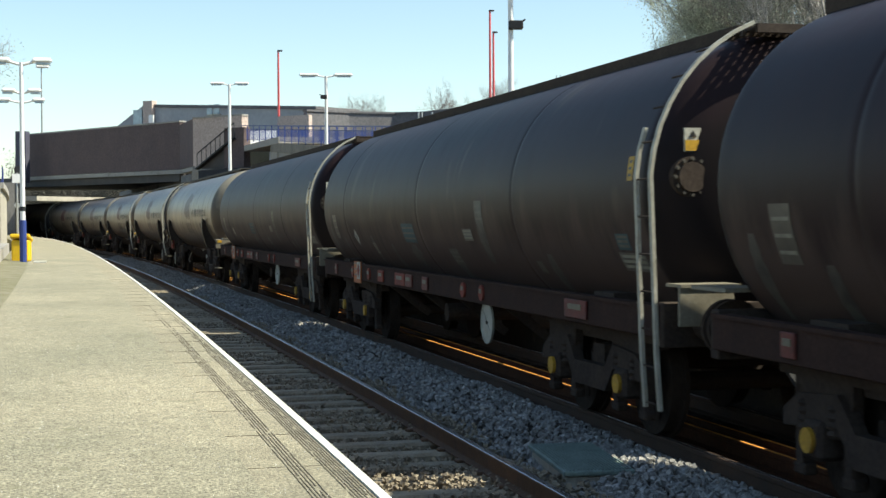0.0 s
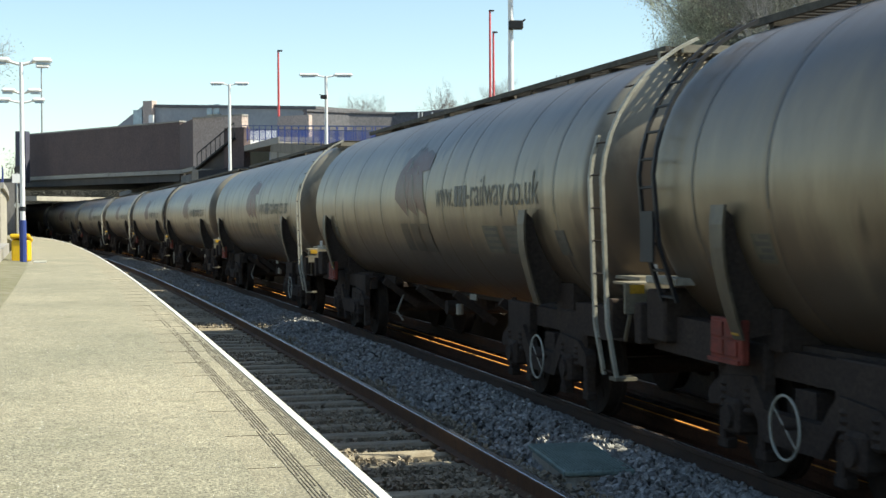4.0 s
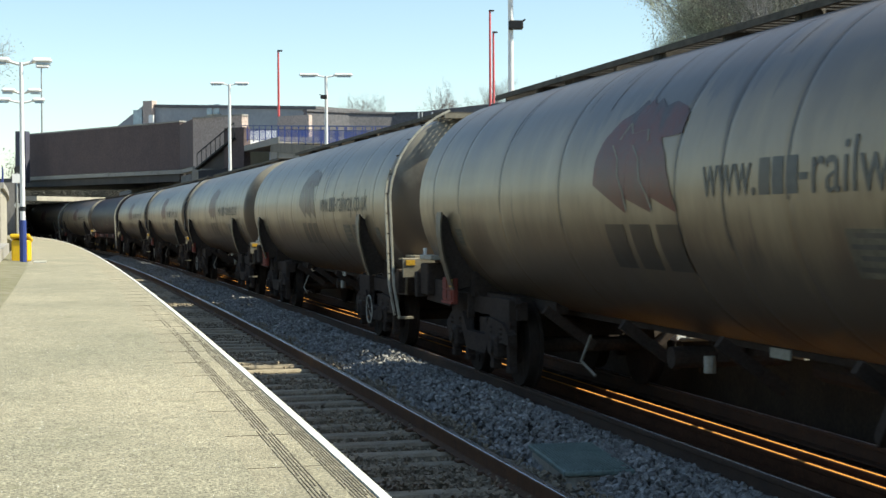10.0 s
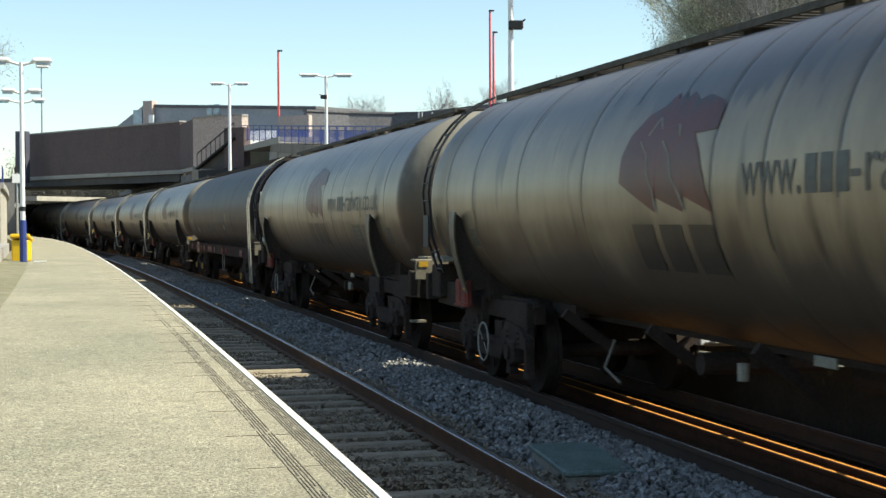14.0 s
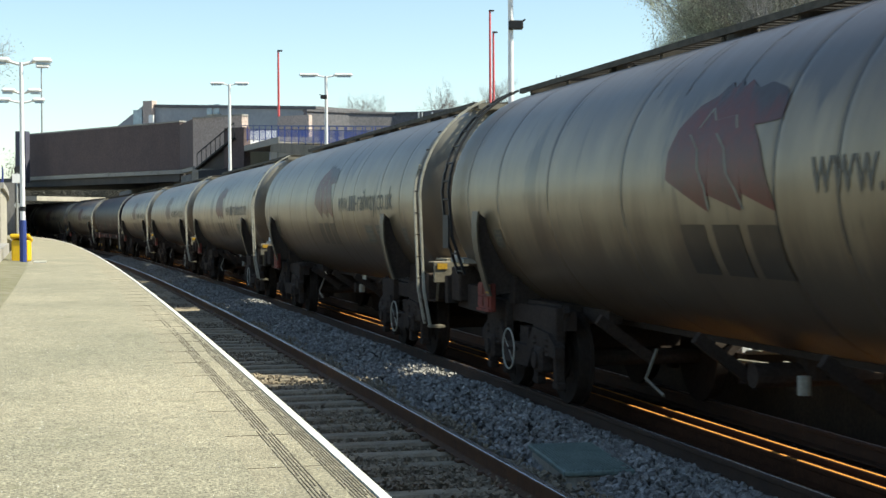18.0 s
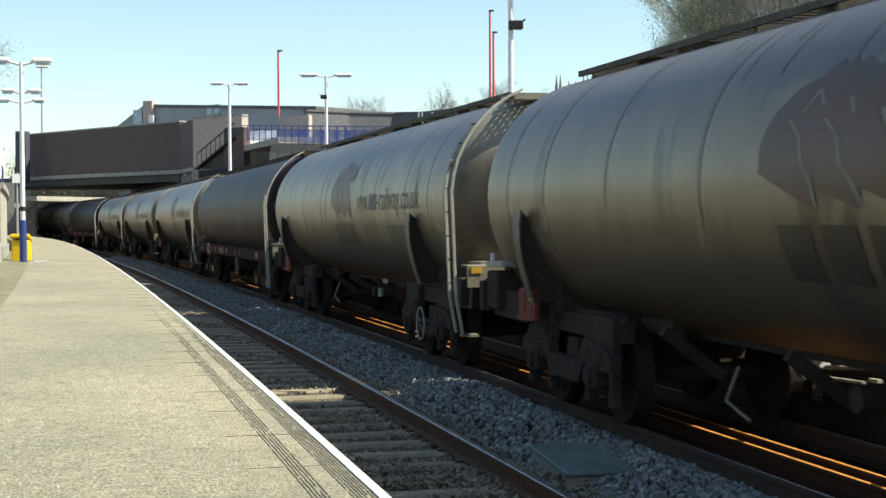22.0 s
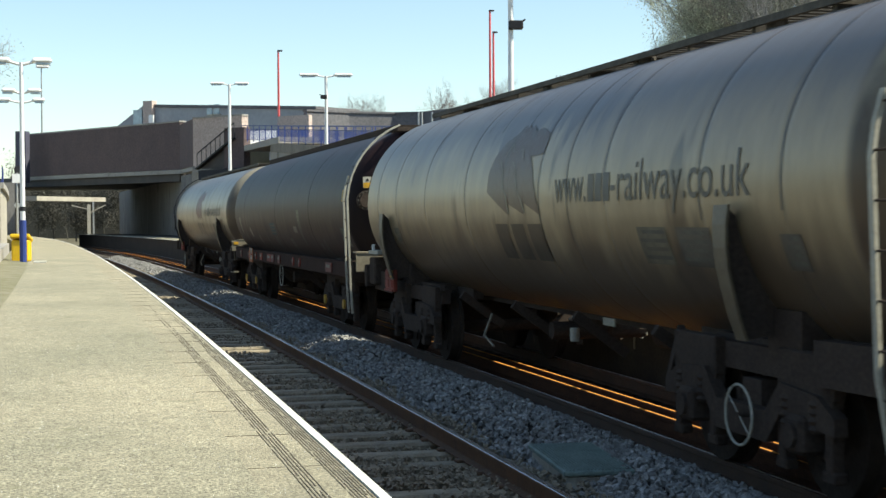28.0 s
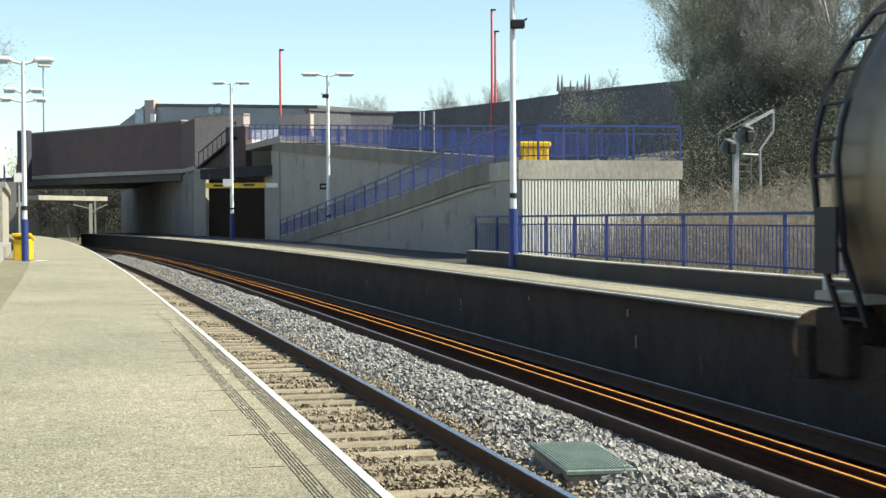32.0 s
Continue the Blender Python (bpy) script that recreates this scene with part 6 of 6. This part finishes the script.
def emblem(w, y0, y1, z0, z1):
    """The maroon emblem as a plain shape: a crested mass with a blunt nose and three slanting tails."""
    def at_(g, v, lift=0.004):
        z = z0 + (z1 - z0) * v
        a = math.pi - math.asin((z - TANK_Z) / TANK_R)
        return ((TANK_R + lift) * math.cos(a), y1 - (y1 - y0) * g, TANK_Z + (TANK_R + lift) * math.sin(a))

    def fill(bm, edge, g0, g1, n):
        cols = []
        for i in range(n + 1):
            g = g0 + (g1 - g0) * i / n
            low, top = edge(g)
            cols.append([bm.verts.new(at_(g, low + (top - low) * j / 14)) for j in range(15)])
        for p, q in zip(cols[:-1], cols[1:]):
            for j in range(14):
                bm.faces.new((p[j], q[j], q[j + 1], p[j + 1]))

    def body(g):
        top = float(np.interp(g, (0, 0.06, 0.2, 0.34, 0.42, 0.46, 0.5, 0.55, 0.6, 0.7, 0.74, 0.86, 1.0), (0.5, 0.68, 0.84, 0.9, 1.0, 0.93, 1.0, 0.93, 0.98, 0.9, 0.70, 0.5, 0.06)))
        f = (g / 0.42) if g < 0.42 else ((g - 0.42) / 0.31) if g < 0.73 else (g - 0.73) / 0.27
        return (0.02 + (0.26 if g < 0.42 else 0.13) * (1 - f)), max(top, 0.03 + 0.13 * (1 - f))

    bm = bmesh.new()
    fill(bm, body, 0.0, 1.0, 60)
    fill(bm, lambda g: (0.63 + 0.1 * max(0, g - 0.85), float(np.interp(g, (0.7, 0.8, 0.96, 1.0), (0.9, 0.93, 0.86, 0.8)))), 0.702, 1.0, 10)
    em = part("emblem", bm, M["logo_red"], w, "faded maroon emblem")
    for pts in (((0.2, 0.62), (0.3, 0.5), (0.33, 0.34), (0.4, 0.2), (0.43, 0.04)), ((0.46, 0.6), (0.56, 0.48), (0.6, 0.3), (0.68, 0.18), (0.74, 0.04)), ((0.28, 0.66), (0.36, 0.8), (0.42, 0.7), (0.6, 0.72), (0.64, 0.62))):
        bm = bmesh.new()
        fine_ = []
        for (ga, va), (gb, vb) in zip(pts[:-1], pts[1:]):
            fine_ += [(ga + (gb - ga) * k / 4, va + (vb - va) * k / 4) for k in range(4)]
        fine_.append(pts[-1])
        row = [(bm.verts.new(at_(g - 0.009, v, 0.006)), bm.verts.new(at_(g + 0.009, v, 0.006))) for g, v in fine_]
        for p, q in zip(row[:-1], row[1:]):
            bm.faces.new((p[0], p[1], q[1], q[0]))
        part("emblem_line", bm, M["label_dim"], em, "pale line through the emblem")
    for k in range(3):
        a = y0 + 0.02 + (y1 - y0 - 0.1) * k / 3
        wd = (y1 - y0) / 3 - 0.17
        bm = bmesh.new()
        skin(bm, a, a + wd, z0 - 0.44, z0 - 0.07, 0.0035, 4)
        part("letter_bar", bm, M["logo_faint"], w)


def grey_wagon(name, ladder_way, wheel=2.03):
    w = thing(name, "grimy grey bogie tank wagon with a maroon emblem and dark lettering", "tank wagon", "tank wagons of the train")
    L = 14.5
    h = L / 2
    seams = [-h + 0.8, -h + 2.1, -h + 4.1, -h + 5.1, -h + 5.95, -h + 8.75, -h + 10.75, -h + 12.5, -h + 13.75]
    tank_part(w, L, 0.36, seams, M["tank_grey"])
    rng = random.Random(4)
    for s in seams:
        bm = bmesh.new()
        skin(bm, s - 0.012, s + 0.012, TANK_Z - rng.uniform(0.1, 0.5), TANK_Z + TANK_R * rng.uniform(0.8, 0.97), 0.0006, 8)
        part("seam_streak", bm, M["seam"], w)
    # oil stains run down from the hatches
    for i in range(11):
        y = rng.choice(seams) + rng.gauss(0.15, 0.3) if i % 2 else rng.uniform(-h + 4.5, -h + 9.5)
        bm = bmesh.new()
        top = TANK_Z + TANK_R * rng.uniform(0.86, 0.98)
        wd = rng.uniform(0.010, 0.028)
        skin(bm, y, y + wd, top - rng.uniform(0.1, 0.6), top, 0.0008 + 0.00004 * i, 6)
        part("oil_stain", bm, M["seam"], w, "dark oil streak")
    walkway(w, -h + 0.3, h - 0.3 if ladder_way < 0 else h + 0.3, M["walk_grey"])
    underframe_grey(w, L)
    buffers(w, PITCH_W / 2)
    wheels = bogie(w, -h + 1.9, M["frame_black"]) + bogie(w, h - 1.9, M["frame_black"])
    hand_wheel(w, h - wheel if ladder_way > 0 else -h + 1.66, 0.515, 0.215, False, M["label_pale"])
    ladder(w, ladder_way * h, ladder_way, M["plate_pale"] if ladder_way < 0 else M["black"], foot=0.55 if ladder_way < 0 else 1.25, label="pale curved ladder" if ladder_way < 0 else "black curved ladder", first=0.5 if ladder_way < 0 else -0.22, bend=0.13 if ladder_way < 0 else 0.2)
    if ladder_way < 0:
        top_platform(w, h, M["plate_grey"], M["frame_black"])
    emblem(w, h - 8.56, h - 6.72, 1.93, 2.9)
    lettering_y = (h - 13.27, h - 9.07)
    lettering(w, *lettering_y, 2.06, 2.42)
    for y0, y1, z0, z1 in ((h - 11.68, h - 11.07, 1.54, 1.84), (h - 12.5, h - 11.87, 1.54, 1.84), (h - 13.9, h - 13.6, 1.56, 1.8), (h - 1.95, h - 1.65, 1.6, 1.8)):
        bm = bmesh.new()
        skin(bm, y0, y1, z0, z1, 0.0035, 3)
        lb = part("data_panel", bm, M["label_faint"] if y1 > h - 11.2 else M["seam"], w, "grimy data panel")
        for i in range(4):
            bm = bmesh.new()
            z = z0 + (z1 - z0) * (i + 0.6) / 4.4
            skin(bm, y0 + 0.04, y1 - 0.04 - 0.07 * (i % 2), z, z + 0.03, 0.005, 1)
            part("text_bar", bm, M["logo_dark"] if y1 > h - 11.2 else M["label_grimy"], lb)
    return w, wheels


def black_wagon(name, wheel, filled, ladder_at):
    w = thing(name, "grimy black bogie tank wagon with red plates along its frame", "tank wagon", "tank wagons of the train")
    L = 15.1
    h = L / 2
    seams = [-h + 3.65, -h + 8.0, -h + 13.2]
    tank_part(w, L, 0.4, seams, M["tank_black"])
    walkway(w, -h + 0.2, h + 0.25, M["frame_black"], False, 0.015, 0.11)
    e = PITCH_W / 2
    for x in (-1, 1):
        bm = bmesh.new()
        box(bm, (x * 1.22, 0, 1.08), (0.09, 2 * e - 1.0, 0.26), bevel=0.01)
        box(bm, (x * 1.22, 0, 1.2), (0.12, 2 * e - 1.0, 0.03))
        part("solebar", bm, M["solebar"], w, "rusty brown solebar")
    for way in (-1, 1):
        part("headstock", box(bmesh.new(), (0, way * (e - 0.5), 1.06), (2.5, 0.14, 0.36), bevel=0.01), M["frame_black"], w)
        bm = bmesh.new()
        box(bm, (0, way * (h - 1.6), 0.95), (2.1, 2.4, 0.2))
        box(bm, (0, way * (h - 1.3), 1.1), (2.3, 0.5, 0.3))
        part("bolster", bm, M["frame_black"], w)
        bm = bmesh.new()
        if way < 0:
            box(bm, (-1.03, -8.18, 1.225), (0.46, 0.03, 0.31), bevel=0.008)
            box(bm, (-1.0, -8.06, 1.385), (0.5, 0.3, 0.025))
        else:
            box(bm, (-1.05, h + 0.4, 1.385), (0.36, 0.62, 0.03))
        part("end_plate", bm, M["plate_grey"], w, "pale grimy end plate")
    rng = random.Random(9)
    for y, wd, mt in ((h - 1.0, 0.2, "red_dull"), (h - 2.5, 0.2, "red_rust"), (h - 2.92, 0.55, "orange"), (h - 3.8, 0.24, "red_rust"), (h - 4.7, 0.36, "red_rust"), (h - 6.0, 0.6, "red_rust"),
                      (h - 6.55, 0.4, "red_dull"), (h - 7.5, 0.3, "red_dull"), (h - 9.4, 0.16, "red_rust"), (h - 10.2, 0.14, "red_rust"), (h - 13.4, 0.6, "red_dull")):
        if mt == "red_rust" and wd < 0.3:
            pl = part("frame_plate", bar(bmesh.new(), (-1.29, y, 1.08), (-1.265, y, 1.08), 0.09, 16), M[mt], w, "round red painted mark on the solebar")
        else:
            pl = part("frame_plate", box(bmesh.new(), (-1.28, y, 1.08), (0.02, wd, 0.17 if mt != "orange" else 0.34), bevel=0.006), M[mt], w, "painted plate on the solebar")
        if mt == "orange":
            wp = part("placard", box(bmesh.new(), (-1.294, y - 0.14, 1.11), (0.006, 0.25, 0.27)), M["label_pale"], pl, "white placard with a red lozenge")
            loz = bmesh.new()
            q = [loz.verts.new((x_, y - 0.14 + oy, 1.11 + oz)) for x_ in (-1.296, -1.301) for oy, oz in ((0.1, 0), (0, 0.11), (-0.1, 0), (0, -0.11))]
            loz.faces.new(q[:4])
            loz.faces.new(q[4:])
            for n_ in range(4):
                loz.faces.new((q[n_], q[(n_ + 1) % 4], q[4 + (n_ + 1) % 4], q[4 + n_]))
            part("lozenge", loz, M["red_rust"], wp, "red lozenge")
            for z_ in (1.04, 1.13, 1.22):
                part("text_bar", box(bmesh.new(), (-1.294, y + 0.13, z_), (0.006, 0.22, 0.018)), M["seam"], pl)
        else:
            part("text_bar", box(bmesh.new(), (-1.294, y, 1.1), (0.006, wd * 0.6, 0.05)), M["label_faint"] if "red" in mt else M["seam"], pl)
    buffers(w, e)
    wheels = bogie(w, -h + 1.9, M["axle_yellow"]) + bogie(w, h - 1.9, M["axle_yellow"])
    hand_wheel(w, h - wheel, 0.74, 0.235, filled, M["label_pale"])
    ladder(w, -h - 0.16, -1, M["plate_pale"], 0.40, "pale curved ladder", ladder_at, 0.08)
    bm = bmesh.new()
    beam(bm, (-0.3, -h + 3.2, 0.86), (-0.3, h - 3.2, 0.86), 0.06, 0.06)
    for y in (-3.0, -1.0, 1.0, 3.0):
        beam(bm, (-1.1, y, 0.98), (-0.5, y, 0.5), 0.07, 0.1)
    part("brake_rigging", bm, M["frame_black"], w)
    part("air_tank", bar(bmesh.new(), (0.1, -2.2, 0.7), (0.1, -0.7, 0.7), 0.18, 14), M["frame_black"], w)
    part("discharge_valve", bar(bmesh.new(), (-0.9, 0.4, 0.68), (0.9, 0.4, 0.68), 0.12, 12), M["frame_black"], w)
    for y0, y1, z0, z1, mt in ((h - 10.3, h - 10.0, 1.86, 2.12, "label_grimy"), (h - 11.95, h - 11.75, 1.36, 1.48, "label_grimy"), (h - 1.05, h - 0.75, 1.6, 2.0, "seam"), (h - 3.8, h - 3.6, 1.40, 1.56, "label_dim"), (h - 6.75, h - 6.05, 1.6, 1.86, "teal"), (h - 9.7, h - 9.3, 1.66, 1.8, "seam"),
                               (-h + 0.8, -h + 0.2, 1.46, 1.62, "seam"), (-h + 0.75, -h + 0.45, 1.64, 1.78, "teal"), (-h + 0.2, -h + 0.32, 2.22, 2.42, "axle_yellow"), (h - 8.7, h - 8.3, 1.35, 1.55, "label_grimy")):
        bm = bmesh.new()
        skin(bm, min(y0, y1), max(y0, y1), z0, z1, 0.0035, 3)
        lb = part("data_panel", bm, M[mt], w, "small grimy panel on the tank")
        for i in range(3):
            bm = bmesh.new()
            z = z0 + (z1 - z0) * (i + 0.6) / 3.6
            skin(bm, min(y0, y1) + 0.03, max(y0, y1) - 0.03, z, z + 0.025, 0.005, 1)
            part("text_bar", bm, M["seam"] if "label" in mt else M["label_dim"] if mt == "seam" else M["label_grimy"], lb)
    # patches wiped half clean below the panels
    wipe = random.Random(12)
    for y, z, wd, ht in ((h - 10.15, 1.66, 0.34, 0.5), (h - 3.7, 1.42, 0.2, 0.5), (h - 6.4, 1.42, 0.5, 0.3), (h - 8.5, 1.3, 0.3, 0.4), (h - 5.0, 1.35, 0.22, 0.42), (h - 12.3, 1.34, 0.26, 0.44), (h - 1.4, 1.36, 0.2, 0.5), (h - 0.4, 1.5, 0.18, 0.6)):
        bm = bmesh.new()
        rows, n = [], 10
        for i in range(n + 1):
            f = i / n
            zz = z - ht / 2 + ht * f
            a = math.pi - math.asin((zz - TANK_Z) / TANK_R)
            hw = wd / 2 * (0.25 + 0.75 * math.sin(math.pi * min(1, f * 0.75 + 0.08))) * wipe.uniform(0.75, 1.1)
            mid = y + 0.05 * (1 - f)
            rows.append([bm.verts.new(((TANK_R + 0.002) * math.cos(a), mid + o * hw, TANK_Z + (TANK_R + 0.002) * math.sin(a))) for o in (-1, 1)])
        for p, q in zip(rows[:-1], rows[1:]):
            bm.faces.new((p[0], p[1], q[1], q[0]))
        part("wiped_patch", bm, M["wiped"], w, "pale patch wiped half clean")
    # placards
    pl = part("placard", diamond(bmesh.new(), h - 2.5, 1.64, 0.15, 0.13, 0.004), M["label_pale"], w, "white lozenge warning placard")
    part("placard_mark", diamond(bmesh.new(), h - 2.5, 1.64, 0.06, 0.05, 0.0065), M["seam"], pl)
    top_platform(w, h, M["frame_black"], M["frame_black"])
    # manhole and warning label on the front dish
    cv = part("manhole", bar(bar(bmesh.new(), (-1.0, -h - 0.30, 2.235), (-1.0, -h - 0.12, 2.235), 0.165, 24), (-1.0, -h - 0.33, 2.235), (-1.0, -h - 0.30, 2.235), 0.12, 20), M["frame_black"], w, "round bolted manhole cover")
    for i in range(12):
        a = math.pi / 6 * i
        o = Vector((-1.0 + 0.142 * math.cos(a), -h - 0.30, 2.235 + 0.142 * math.sin(a)))
        part("bolt", bar(bmesh.new(), o + Vector((0, -0.025, 0)), o, 0.016, 6), M["walk_grey"], cv)
    lb = part("end_label", box(bmesh.new(), (-0.99, -h - 0.285, 2.53), (0.14, 0.02, 0.19)), M["label_pale"], w, "white and yellow warning label on the tank end")
    part("yellow_field", box(bmesh.new(), (-0.99, -h - 0.298, 2.485), (0.13, 0.006, 0.085)), M["axle_yellow"], lb, "yellow field")
    part("mark", bar(bmesh.new(), (-0.99, -h - 0.303, 2.572), (-0.99, -h - 0.296, 2.572), 0.034, 3), M["black"], lb)
    return w, wheels


BLACK = (0, 1, 2, 13, 19, 23)
FRONT_LADDER = (4, 5, 8, 9, 15, 16, 17, 18, 20, 22)
SHIFT = {3: 0.36, 5: 0.08, 8: -0.12, 13: 0.3, 14: 0.36, 15: 0.33, 16: 0.3, 17: 0.28, 18: 0.22, 19: 0.25, 20: -0.2, 22: -0.4}


def rear_rim(k, t):
    """Where the rear rim of wagon k's tank stands along the line at t seconds."""
    q = t / 32
    x = 9.8946 - 390.1747 * q - 0.1724 * q ** 2 - 56.2309 * q ** 3 + 47.0323 * q ** 4
    return x + PITCH_W * k + SHIFT.get(k, 0.0)


def build_train():
    first, out = {}, []
    for k in range(25):
        kind = ("black" if k < 9 else "black_late" if k > 20 else "black_mid") if k in BLACK else ("front" if k in FRONT_LADDER else "tail" if k == 24 else "rear")
        if kind not in first:
            w, wheels = black_wagon("black_tank_wagon", {"black": 10.15, "black_mid": 8.95, "black_late": 7.3}[kind], kind == "black", -0.03 if kind == "black" else 0.23) if "black" in kind else grey_wagon("grey_tank_wagon", -1 if kind == "front" else 1, 1.82 if kind == "tail" else 2.03)
            first[kind] = w
        else:
            w = copy_thing(first[kind], Matrix())
        wheels = [c for c in w.children if c.name.split(".")[0] == "wheelset"]
        out.append((k, w, wheels, 15.1 if "black" in kind else 14.5))
    return out


def wagon_pose(s):
    a, b = spot(s - 5.2, TRACK), spot(s + 5.2, TRACK)
    p = (a + b) / 2
    return pose(p.x, p.y, 0.003, 0, 0, math.degrees(math.atan2(-(b.x - a.x), b.y - a.y)))


def motions():
    for k, w, wheels, length in TRAIN:
        walk(w, [(t / 2, wagon_pose(rear_rim(k, t / 2) - length / 2)) for t in range(65)])
        # the wheels roll while the wagon passes the camera
        near = [i / 30 for i in range(961) if -4 < rear_rim(k, i / 30) < 48]
        if not near:
            continue
        rolled = {t: (rear_rim(k, near[0]) - rear_rim(k, t)) / 0.455 for t in near}
        for ws in wheels:
            at_ = Matrix.Translation(ws.location)
            rows = [(t, at_ @ Matrix.Rotation(a, 4, "X")) for t, a in rolled.items()]
            if near[0] > 0.01:
                rows.insert(0, (0.0, rows[0][1]))
            if near[-1] < 31.99:
                rows.append((32.0, rows[-1][1]))
            walk(ws, rows)


build_ground()
build_rails()
build_platforms()
build_ramp()
build_bridge()
build_upper_town()
build_lamps()
build_near_side()
build_green()
TRAIN = build_train()
build_ballast()
build_wall_marks()
motions()
